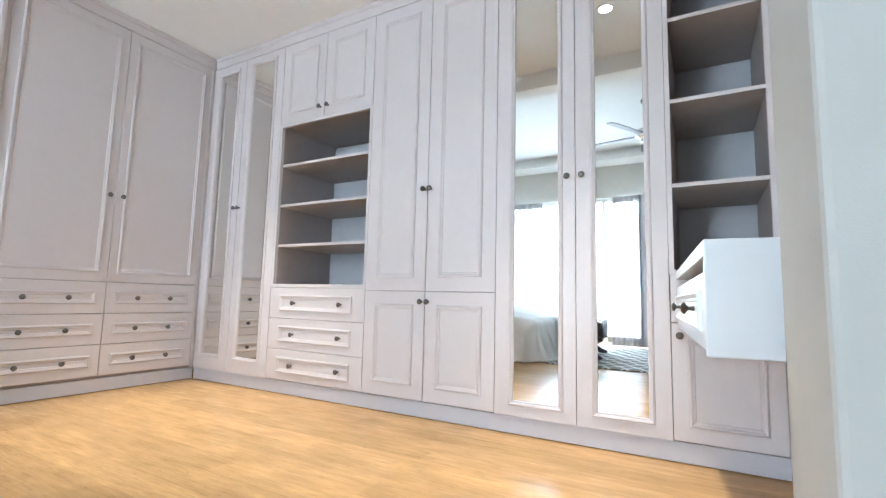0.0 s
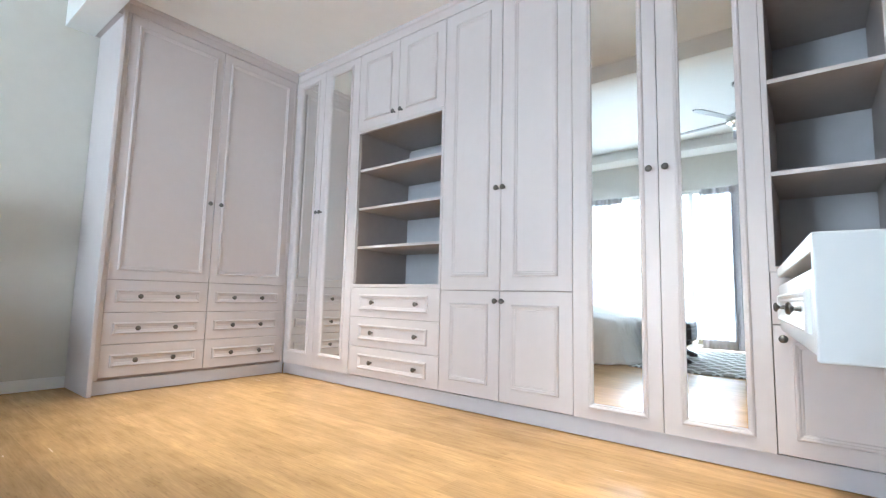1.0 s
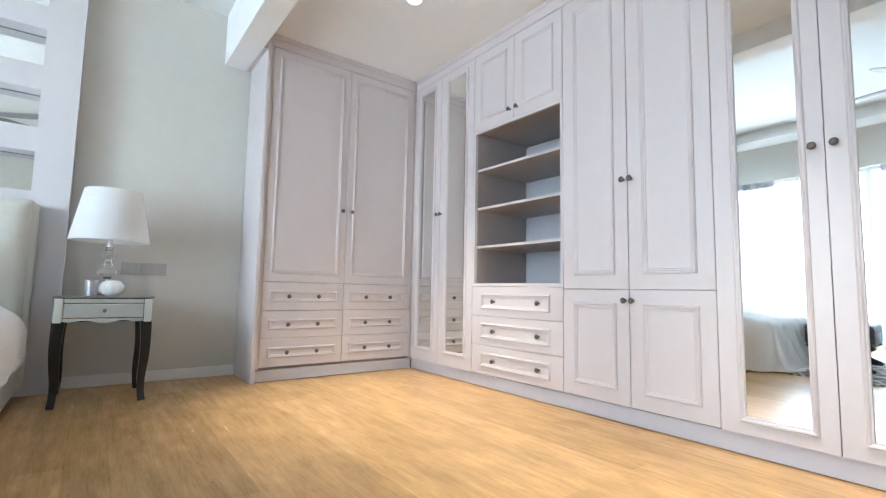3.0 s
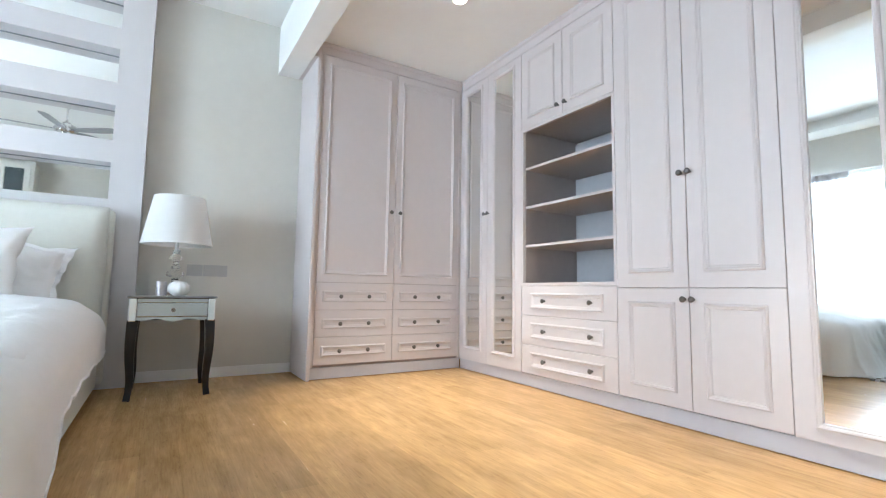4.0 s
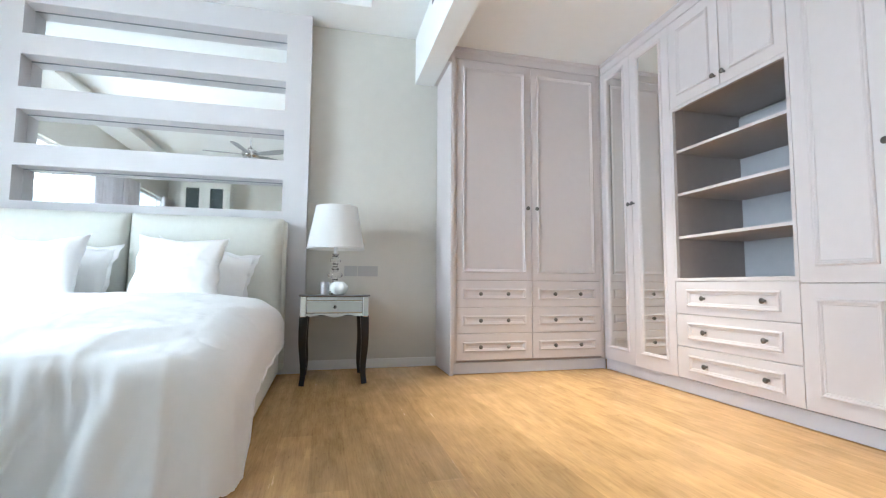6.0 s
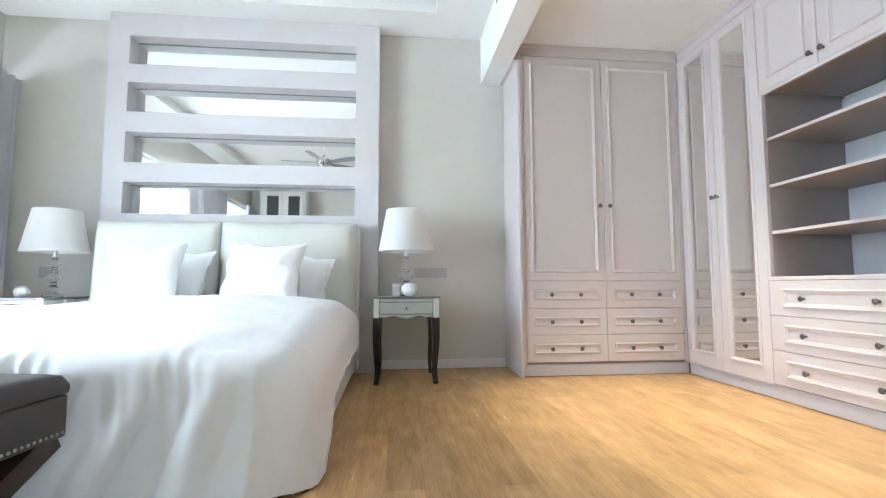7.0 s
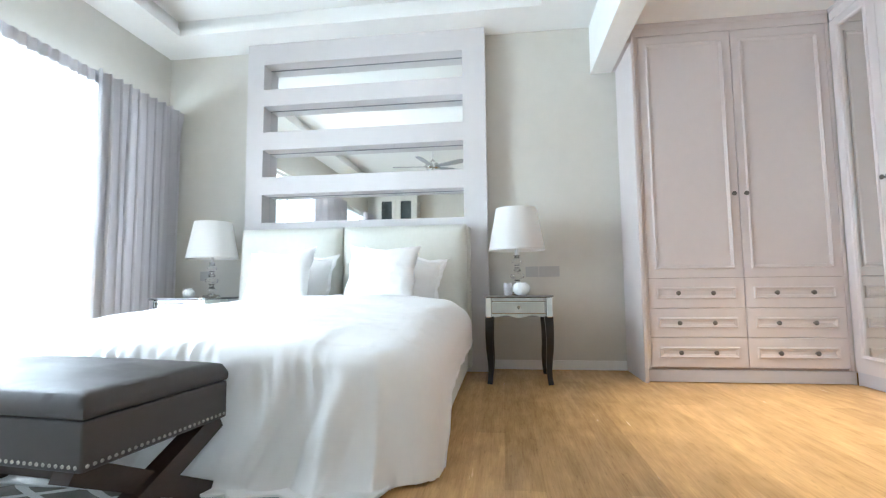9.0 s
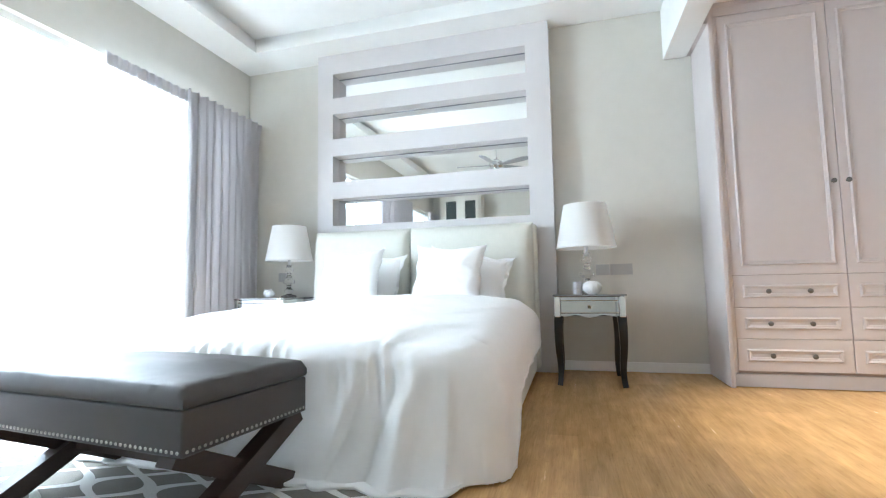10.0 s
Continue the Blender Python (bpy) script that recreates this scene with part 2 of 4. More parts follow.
SILVER = material("patterned_silver", (0.62, 0.60, 0.62), 0.3, metal=0.7, var=0.3, scale=120)


# ---- mesh helpers ----
def part(name, bm, mat, parent=None, label="", smooth=False):
    me = bpy.data.meshes.new(name)
    bmesh.ops.recalc_face_normals(bm, faces=bm.faces)
    bm.to_mesh(me)
    bm.free()
    me.materials.append(mat)
    if smooth:
        me.polygons.foreach_set("use_smooth", [True] * len(me.polygons))
        me.set_sharp_from_angle(angle=radians(42))
    ob = new(name, me)
    ob.parent = parent
    if label:
        ob["label"] = label
    return ob


def again(ob, parent, m):
    """The same mesh once more as a part of its own, at the pose m."""
    o = new(ob.name.split(".")[0], ob.data)
    o.parent = parent
    o.matrix_basis = m
    return o


def thing(name, m, label, category, group="", kind=""):
    ob = new(name)
    ob.empty_display_size = 0.1
    ob.matrix_basis = m
    return tagged(ob, label, category, group, kind)


def box(bm, x0, x1, y0, y1, z0, z1, bevel=0.0, seg=2):
    vs = [bm.verts.new((x, y, z)) for x in (x0, x1) for y in (y0, y1) for z in (z0, z1)]
    fs = [bm.faces.new([vs[i] for i in q]) for q in ((0, 1, 3, 2), (4, 6, 7, 5), (0, 4, 5, 1), (2, 3, 7, 6), (0, 2, 6, 4), (1, 5, 7, 3))]
    if bevel:
        es = list({e for f in fs for e in f.edges})
        bmesh.ops.bevel(bm, geom=es, offset=bevel, segments=seg, affect="EDGES", profile=0.5)
    return bm


def bbox(*a, **k):
    return box(bmesh.new(), *a, **k)


def rect_loops(bm, x0, x1, z0, z1, prof, fill_last=False, fill_first=False, close=False):
    """Rectangles set one inside the other, each (inset, y), joined by faces."""
    rings = []
    for ins, y in prof:
        rings.append([bm.verts.new(p) for p in ((x0 + ins, y, z0 + ins), (x1 - ins, y, z0 + ins), (x1 - ins, y, z1 - ins), (x0 + ins, y, z1 - ins))])
    pairs = list(zip(rings, rings[1:])) + ([(rings[-1], rings[0])] if close else [])
    for a, b in pairs:
        for i in range(4):
            bm.faces.new((a[i], a[(i + 1) % 4], b[(i + 1) % 4], b[i]))
    if fill_last:
        bm.faces.new(rings[-1])
    if fill_first:
        bm.faces.new(rings[0][::-1])
    return bm


def lathe(bm, prof, seg=24, cx=0.0, cy=0.0, cz=0.0):
    rings = []
    for r, z in prof:
        if r < 1e-5:
            rings.append([bm.verts.new((cx, cy, cz + z))])
        else:
            rings.append([bm.verts.new((cx + r * math.cos(2 * math.pi * i / seg), cy + r * math.sin(2 * math.pi * i / seg), cz + z)) for i in range(seg)])
    for a, b in zip(rings, rings[1:]):
        for i in range(seg):
            j = (i + 1) % seg
            if len(a) == 1 and len(b) == 1:
                break
            if len(a) == 1:
                bm.faces.new((a[0], b[j], b[i]))
            elif len(b) == 1:
                bm.faces.new((a[i], a[j], b[0]))
            else:
                bm.faces.new((a[i], a[j], b[j], b[i]))
    return bm


def tube(bm, pts, radii, seg=8, square=False):
    """A bar along points, with a radius at each; square bars have four sides."""
    n = 4 if square else seg
    rings = []
    for k, p in enumerate(pts):
        p = Vector(p)
        d = (Vector(pts[min(k + 1, len(pts) - 1)]) - Vector(pts[max(k - 1, 0)])).normalized()
        u = d.cross(Vector((0, 1, 0)) if abs(d.y) < 0.9 else Vector((1, 0, 0))).normalized()
        v = d.cross(u)
        off = math.pi / 4 if square else 0
        r = radii[k] if isinstance(radii, (list, tuple)) else radii
        rings.append([bm.verts.new(p + r * (math.cos(off + 2 * math.pi * i / n) * u + math.sin(off + 2 * math.pi * i / n) * v)) for i in range(n)])
    for a, b in zip(rings, rings[1:]):
        for i in range(n):
            bm.faces.new((a[i], a[(i + 1) % n], b[(i + 1) % n], b[i]))
    bm.faces.new(rings[0][::-1])
    bm.faces.new(rings[-1])
    return bm


def sheet(bm, f, nu, nv, thick=None):
    """A surface f(u, v) over the unit square; with thick, a closed one, set back by the vector thick(u, v)."""
    def grid(g):
        return [[bm.verts.new(g(i / nu, j / nv)) for j in range(nv + 1)] for i in range(nu + 1)]
    a = grid(f)
    for i in range(nu):
        for j in range(nv):
            bm.faces.new((a[i][j], a[i + 1][j], a[i + 1][j + 1], a[i][j + 1]))
    if thick:
        b = grid(lambda u, v: Vector(f(u, v)) + Vector(thick))
        for i in range(nu):
            for j in range(nv):
                bm.faces.new((b[i][j], b[i][j + 1], b[i + 1][j + 1], b[i + 1][j]))
        rim = [(i, 0) for i in range(nu)] + [(nu, j) for j in range(nv)] + [(i, nv) for i in range(nu, 0, -1)] + [(0, j) for j in range(nv, 0, -1)]
        for (i, j), (k, l) in zip(rim, rim[1:] + rim[:1]):
            bm.faces.new((a[i][j], a[k][l], b[k][l], b[i][j]))
    return bm


def structure(name, bm, mat, label, category, smooth=False):
    return tagged(part(name, bm, mat, None, "", smooth), label, category, kind="structure")



# ---- the large structure ----
X_WIN, X_BEAM0, X_BEAM1, X_RIGHT = -3.24, 0.65, 0.82, 2.80
Y_HEAD, Y_BACK, Y_CLOSET = 3.873, -2.70, -0.385
Z_CLOSET, Z_BEAM, Z_ROOM, Z_COFFER = 2.61, 2.466, 2.88, 3.05

bm = bmesh.new()
box(bm, X_WIN - 0.2, X_RIGHT + 0.2, Y_BACK - 0.2, Y_HEAD + 0.2, -0.15, -0.012)
floor = structure("floor", bm, FLOOR, "honey-coloured bamboo strip floor with satin lacquer", "floor")
structure("wall_north", bbox(X_WIN - 0.2, X_RIGHT + 0.2, Y_HEAD, Y_HEAD + 0.15, 0, 3.3), WALL, "greige painted bedroom wall behind the bed", "wall")
structure("wall_south", bbox(X_WIN - 0.2, X_BEAM0, Y_BACK - 0.15, Y_BACK, 0, 3.3), WALL, "greige painted wall at the far end of the bedroom", "wall")
structure("wall_east", bbox(X_RIGHT, X_RIGHT + 0.15, Y_CLOSET - 0.15, Y_HEAD, 0, 3.3), WALL, "plain wall behind the built-in wardrobes", "wall")
structure("wall_closet", bbox(1.04, X_RIGHT, Y_CLOSET - 0.15, Y_CLOSET, 0, 3.3), WALL, "plain wall closing the wardrobe corner", "wall")
# pier; its dimmer look is put into the paint colour
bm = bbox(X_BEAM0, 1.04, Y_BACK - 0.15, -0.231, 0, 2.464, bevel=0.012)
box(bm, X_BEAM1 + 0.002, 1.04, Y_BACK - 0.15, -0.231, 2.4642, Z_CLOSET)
structure("wall_pier", bm, WALL_DIMMED, "painted wall end under the beam, darkened against the window light", "wall")
# window wall: lintel, side pieces and the long opening between them
WIN_Y0, WIN_Y1, WIN_Z = -2.45, 3.66, 2.36
bm = bmesh.new()
box(bm, X_WIN - 0.15, X_WIN, Y_BACK - 0.15, Y_HEAD, WIN_Z, 3.3)
box(bm, X_WIN - 0.15, X_WIN, Y_BACK - 0.15, WIN_Y0, 0, WIN_Z)
box(bm, X_WIN - 0.15, X_WIN, WIN_Y1, Y_HEAD, 0, WIN_Z)
structure("wall_west", bm, WALL, "greige painted wall around the tall window", "wall")

# ceilings: a dropped border round a raised field, and the low one over the wardrobes
bm = bmesh.new()
CX0, CX1, CY0, CY1 = -2.87, 0.22, -2.2, 3.49
box(bm, X_WIN, CX0, Y_BACK, Y_HEAD, Z_ROOM, Z_ROOM + 0.06)
box(bm, CX1, X_BEAM0, Y_BACK, Y_HEAD, Z_ROOM, Z_ROOM + 0.06)
box(bm, CX0, CX1, CY1, Y_HEAD, Z_ROOM, Z_ROOM + 0.06)
box(bm, CX0, CX1, Y_BACK, CY0, Z_ROOM, Z_ROOM + 0.06)
box(bm, X_WIN, X_BEAM0, Y_BACK, Y_HEAD, Z_COFFER, Z_COFFER + 0.1)
for x0, x1, y0, y1 in ((CX0 - 0.10, CX0 - 0.06, CY0 - 0.1, CY1 + 0.1), (CX1 + 0.06, CX1 + 0.10, CY0 - 0.1, CY1 + 0.1), (CX0 - 0.06, CX1 + 0.06, CY1 + 0.06, CY1 + 0.1), (CX0 - 0.06, CX1 + 0.06, CY0 - 0.1, CY0 - 0.06)):
    box(bm, x0, x1, y0, y1, Z_ROOM + 0.058, Z_COFFER + 0.01)
structure("ceiling", bm, CEIL, "white plaster ceiling with a raised recessed field", "ceiling")
structure("ceiling_low", bbox(X_BEAM1, X_RIGHT, Y_CLOSET, Y_HEAD, Z_CLOSET, Z_CLOSET + 0.1), CEIL, "lower white ceiling over the wardrobe corner", "ceiling")
beam = structure("beam", bbox(X_BEAM0, X_BEAM1, Y_BACK, Y_HEAD, Z_BEAM, 3.2, bevel=0.004), CEIL, "white boxed ceiling beam with an air slot", "beam")
part("air_slot", bbox(X_BEAM0 - 0.004, X_BEAM0 + 0.01, 0.6, 3.2, 2.80, 2.835), GREY_BLADE, beam, "narrow grey air outlet slot")
bm = bmesh.new()
for x0, x1, y0, y1 in ((-0.2, 0.86, Y_HEAD - 0.014, Y_HEAD), (X_WIN, -2.4, Y_HEAD - 0.014, Y_HEAD)):
    box(bm, x0, x1, y0, y1, 0, 0.075, bevel=0.003)
structure("baseboard", bm, TRIM, "white painted skirting board", "skirting")

# feature panel behind the bed: frame with four slots over mirrors
PX0, PX1, PY, PZ = -2.365, -0.236, 3.73, 2.878
SLOTS = [(2.455, 2.69), (2.065, 2.305), (1.66, 1.905), (1.255, 1.505)]
SX0, SX1 = -2.21, -0.428
panel = thing("feature_panel", pose(0, 0, 0), "pale lilac-grey wall panel with four mirrored slots", "wall panel", kind="structure")
zs = [0.0] + [z for s in reversed(SLOTS) for z in s] + [PZ]
for z0, z1 in zip(zs[0::2], zs[1::2]):
    part("rail", bbox(SX0, SX1, PY, Y_HEAD - 0.012, z0, z1), LILAC, panel)
part("stile", bbox(PX0, SX0, PY, Y_HEAD - 0.012, 0, PZ), LILAC, panel)
part("stile", bbox(SX1, PX1, PY, Y_HEAD - 0.012, 0, PZ), LILAC, panel)
for z0, z1 in SLOTS:
    # dark strip added in place of the shadow line where slot meets mirror
    part("mirror_edge", bbox(SX0, SX1, Y_HEAD - 0.0165, Y_HEAD - 0.0112, z1 - 0.006, z1), GREY_BLADE, panel, "thin dark strip standing in for the shadow line over the mirror")
    part("mirror", bbox(SX0 - 0.004, SX1 + 0.004, Y_HEAD - 0.011, Y_HEAD - 0.004, z0 - 0.004, z1 + 0.004), MIRROR_WALL, panel, "clear mirror strip set deep in the slot")


# ---- built-in wardrobes ----
# local axes of every unit: x along the face, y into the unit, z up; the fronts lie at y = 0
BEAD = [(0.0, 0.0), (0.002, -0.007), (0.008, -0.011), (0.014, -0.009), (0.018, -0.005), (0.024, -0.004), (0.028, 0.0)]
KNOB = None


def knob(x, z, parent, y=0.0):
    global KNOB
    m = pose(x, y, z, 90, 0, 0)
    if KNOB is None:
        b = lathe(bmesh.new(), [(0, 0), (0.0075, 0), (0.0065, 0.006), (0.005, 0.014), (0.010, 0.019), (0.0155, 0.022), (0.016, 0.026), (0.013, 0.030), (0.006, 0.0325), (0, 0.033)], 18)
        KNOB = part("knob", b, BRONZE, parent, "", True)
        KNOB.matrix_basis = m
        return KNOB
    return again(KNOB, parent, m)


def slab_front(name, x0, x1, z0, z1, parent, margin, knobs=(), label=""):
    """A door or drawer front with an applied bead moulding and knobs."""
    g = 0.002
    b = rect_loops(bmesh.new(), x0 + g, x1 - g, z0 + g, z1 - g, [(0, 0.02), (0, 0.0025), (0.0007, 0.0007), (0.0025, 0)], True, True)
    d = part(name, b, PAINT, parent, label)
    mx, mz = margin if isinstance(margin, tuple) else (margin, margin)
    part("moulding", rect_loops(bmesh.new(), x0 + mx, x1 - mx, z0 + mz, z1 - mz, BEAD), PAINT, d, "", False)
    for kx, kz in knobs:
        knob(kx, kz, d)
    return d


def mirror_front(x0, x1, z0, z1, mx0, mx1, mz0, mz1, parent, knobs):
    """A door whose frame holds a tall mirror."""
    g = 0.002
    b = bmesh.new()
    for a0, a1, c0, c1 in ((x0 + g, mx0, z0 + g, z1 - g), (mx1, x1 - g, z0 + g, z1 - g), (mx0, mx1, z0 + g, mz0), (mx0, mx1, mz1, z1 - g)):
        box(b, a0, a1, 0, 0.02, c0, c1)
    bmesh.ops.remove_doubles(b, verts=b.verts, dist=0.0003)
    d = part("door", b, PAINT, parent, "painted door frame round a tall mirror")
    part("mirror", bbox(mx0 - 0.003, mx1 + 0.003, 0.006, 0.012, mz0 - 0.003, mz1 + 0.003), MIRROR, d, "tall clear mirror")
    part("moulding", rect_loops(bmesh.new(), mx0 - 0.022, mx1 + 0.022, mz0 - 0.022, mz1 + 0.022, BEAD[:-1] + [(0.027, 0.008)]), PAINT, d)
    for kx, kz in knobs:
        knob(kx, kz, d)
    return d


def carcass(parent, w, depth, z_top, hole=None):
    """Body behind the fronts, with the plinth and the cornice; hole: (z0, z1) of an open bay."""
    b = bmesh.new()
    if hole:
        z0, z1 = hole
        for a in ((0.0, 0.02), (w - 0.02, w)):
            box(b, a[0], a[1], 0.0215, depth, 0.09, z_top)
        box(b, 0.02, w - 0.02, 0.0215, depth, 0.09, z0 - 0.02)
        box(b, 0.02, w - 0.02, 0.0215, depth, z1 + 0.02, z_top)
    else:
        box(b, 0.0005, w - 0.0005, 0.0215, depth, 0.09, z_top)
    part("body", b, CARCASS, parent, "grey-brown laminate carcass, darkened with recess shade")
    part("plinth", bbox(0, w, 0.012, 0.03, 0.005, 0.0885), PAINT_PLINTH, parent, "grey painted plinth board")
    part("base_frame", bbox(0.01, w - 0.01, 0.034, depth - 0.02, 0, 0.0885), CARCASS, parent, "dark base frame behind the plinth")


Z_TOP = 2.515
RIGHT = pose(2.2, 3.41, 0, 0, 0, -90)
D_R = 0.58


def right_unit(name, u, label):
    return thing(name, RIGHT @ pose(u, 0, 0), label, "wardrobe", "built-in wardrobes")


def cornice(parent, w, z0=Z_TOP, z1=Z_CLOSET):
    b = bmesh.new()
    prof = [(0.02, z0), (0.0, z0 + 0.004), (0.0, z1 - 0.03), (-0.006, z1 - 0.026), (-0.010, z1 - 0.012), (-0.010, z1), (0.02, z1)]
    a = [b.verts.new((0, y, z)) for y, z in prof]
    c = [b.verts.new((w, y, z)) for y, z in prof]
    for i in range(len(prof)):
        j = (i + 1) % len(prof)
        b.faces.new((a[i], c[i], c[j], a[j]))
    b.faces.new(a)
    b.faces.new(c[::-1])
    part("cornice", b, PAINT, parent)


# mirrored pair in the corner
U = right_unit("mirrored_wardrobe", 0.012, "pale grey wardrobe with two narrow mirror doors beside the corner")
carcass(U, 0.818, D_R, Z_TOP)
part("corner_filler", bbox(-0.0112, -0.0004, 0.0005, 0.03, 0.09, Z_TOP), PAINT, U)
part("plinth_filler", bbox(-0.0112, -0.0004, 0.0125, 0.03, 0.0, 0.0885), PAINT_PLINTH, U)
mirror_front(0.0, 0.389, 0.09, Z_TOP, 0.077, 0.297, 0.205, 2.445, U, [(0.366, 1.321)])
mirror_front(0.389, 0.818, 0.09, Z_TOP, 0.48, 0.722, 0.205, 2.445, U, [(0.412, 1.321)])
cornice(U, 0.818)

# open shelf bay between cupboard doors above and drawers below
U = right_unit("shelf_wardrobe", 0.83, "pale grey cupboard with an empty open shelf bay over three drawers")
W = 0.847
carcass(U, W, D_R, Z_TOP, (0.74, 1.885))
b = rect_loops(bmesh.new(), 0, W, 0.722, 1.905, [(0, 0.0215), (0, 0.0), (0.019, 0.0), (0.021, 0.002), (0.021, 0.0215)])
part("bay_frame", b, PAINT, U)
# bay lining and shelves carry recess shade in their laminate colour
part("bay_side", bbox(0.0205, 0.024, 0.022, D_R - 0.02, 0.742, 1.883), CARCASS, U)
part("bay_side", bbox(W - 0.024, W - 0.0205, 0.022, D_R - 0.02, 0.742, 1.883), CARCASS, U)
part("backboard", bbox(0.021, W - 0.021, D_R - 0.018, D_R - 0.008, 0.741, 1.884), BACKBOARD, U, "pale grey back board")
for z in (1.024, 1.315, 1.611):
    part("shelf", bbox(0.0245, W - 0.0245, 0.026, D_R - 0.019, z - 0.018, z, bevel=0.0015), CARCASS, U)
    part("shelf_edge", bbox(0.0245, W - 0.0245, 0.023, 0.0258, z - 0.018, z), PAINT, U, "pale painted shelf edging")
slab_front("door", 0.0, 0.4235, 1.905, Z_TOP, U, 0.072, [(0.388, 1.975)])
slab_front("door", 0.4235, W, 1.905, Z_TOP, U, 0.072, [(0.459, 1.975)])
for z0, z1 in ((0.0935, 0.299), (0.299, 0.508), (0.508, 0.720)):
    slab_front("drawer_front", 0.0, W, z0, z1, U, (0.10, 0.05), [(0.243, (z0 + z1) / 2), (0.655, (z0 + z1) / 2)])
cornice(U, W)

# tall doors over short ones
U = right_unit("tall_wardrobe", 1.677, "pale grey wardrobe with tall panelled doors over short ones")
W = 0.869
carcass(U, W, D_R, Z_TOP)
for x0, x1, kx in ((0.0, 0.4345, 0.412), (0.4345, W, 0.457)):
    slab_front("door", x0, x1, 0.708, Z_TOP, U, 0.080, [(kx, 1.306)])
    slab_front("door", x0, x1, 0.0935, 0.708, U, 0.076, [(kx, 0.649)])
cornice(U, W)

# wide mirrored pair
U = right_unit("mirrored_wardrobe", 2.546, "pale grey wardrobe with two tall mirror doors beside open shelves")
W = 0.828
carcass(U, W, D_R, Z_TOP)
mirror_front(0.0, 0.42, 0.09, Z_TOP, 0.098, 0.336, 0.165, 2.445, U, [(0.383, 1.289)])
mirror_front(0.42, W, 0.09, Z_TOP, 0.513, 0.739, 0.165, 2.445, U, [(0.454, 1.289)])
cornice(U, W)

# open shelves over a drawer and a door, next to the wall
U = right_unit("shelf_wardrobe", 3.374, "pale grey corner unit with dark open shelves over a cupboard door")
W = 0.405
carcass(U, W, D_R, Z_TOP, (0.82, 2.495))
part("bay_edge", rect_loops(bmesh.new(), 0, W, 0.80, Z_TOP, [(0, 0.0215), (0, 0.0), (0.019, 0.0), (0.021, 0.002), (0.021, 0.0215)]), PAINT, U)
part("backboard", bbox(0.021, W - 0.021, D_R - 0.018, D_R - 0.008, 0.82, 2.495), BACKBOARD, U, "grey back board")
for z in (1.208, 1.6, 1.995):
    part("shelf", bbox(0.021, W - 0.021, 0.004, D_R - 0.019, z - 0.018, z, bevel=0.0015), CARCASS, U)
    part("shelf_edge", bbox(0.021, W - 0.021, 0.001, 0.0038, z - 0.018, z), PAINT, U, "pale painted shelf edging")
slab_front("drawer_front", 0.0, W, 0.59, 0.80, U, 0.05, [(0.05, 0.672)])
slab_front("door", 0.0, W, 0.0935, 0.588, U, 0.062, [(0.036, 0.536)])
cornice(U, W)

# wardrobe at the head wall, with six drawers below its doors
U = thing("panelled_wardrobe", pose(0.88, 3.41, 0), "warm grey two-door wardrobe with six drawers below", "wardrobe", "built-in wardrobes")
W = 1.318
carcass(U, W, 0.455, Z_TOP)
part("plinth_filler", bbox(W + 0.0005, W + 0.0135, 0.0125, 0.03, 0.0, 0.0885), PAINT_PLINTH, U)
part("scribe_filler", bbox(-0.0585, -0.0305, -0.018, 0.455, Z_BEAM + 0.003, Z_CLOSET - 0.002), PAINT, U, "painted filler between the wardrobe side and the beam")
part("side_panel", bbox(-0.03, -0.0005, -0.022, 0.455, 0, Z_CLOSET - 0.002, bevel=0.006), PAINT, U)
part("stile", bbox(0.0, 0.024, 0.0, 0.0212, 0.0935, Z_TOP), PAINT, U)
part("stile", bbox(W - 0.024, W - 0.002, 0.0, 0.0212, 0.0935, Z_TOP), PAINT, U)
MID = 0.664
slab_front("door", 0.024, MID, 0.726, Z_TOP, U, (0.053, 0.062), [(MID - 0.04, 1.315)])
slab_front("door", MID, W - 0.024, 0.726, Z_TOP, U, (0.053, 0.062), [(MID + 0.04, 1.315)])
for z0, z1 in ((0.106, 0.312), (0.312, 0.515), (0.515, 0.726)):
    for x0, x1 in ((0.024, MID), (MID, W - 0.024)):
        zc = (z0 + z1) / 2
        slab_front("drawer_front", x0, x1, z0, z1, U, (0.056, 0.064), [(x0 + 0.195, zc), (x0 + 0.425, zc)])
cornice(U, W)

# wall-hung dressing table between the pier and the corner unit
U = thing("dressing_table", pose(1.05, -0.10, 0, 0, 0, 5.5), "white wall-hung dressing table with one moulded drawer", "dressing table")
part("table_end", bbox(0.0, 0.022, -0.40, 0.0, 0.562, 0.81, bevel=0.004), GLOSS_WHITE, U, "plain white end panel")
part("tabletop", bbox(0.0225, 1.14, -0.40, 0.0, 0.775, 0.81, bevel=0.003), GLOSS_WHITE, U)
part("case", bbox(0.0225, 1.13, -0.40, -0.03, 0.575, 0.745), CARCASS, U)
b = rect_loops(bmesh.new(), 0.03, 1.10, 0.572, 0.742, [(0, -0.028), (0, -0.004), (0.003, -0.001)], True, True)
d = part("drawer_front", b, GLOSS_WHITE, U)
part("moulding", rect_loops(bmesh.new(), 0.08, 1.05, 0.61, 0.705, [(i, -y - 0.001) for i, y in BEAD]), GLOSS_WHITE, d)
again(KNOB, d, pose(0.28, -0.001, 0.66, -90, 0, 0))
again(KNOB, d, pose(0.84, -0.001, 0.66, -90, 0, 0))

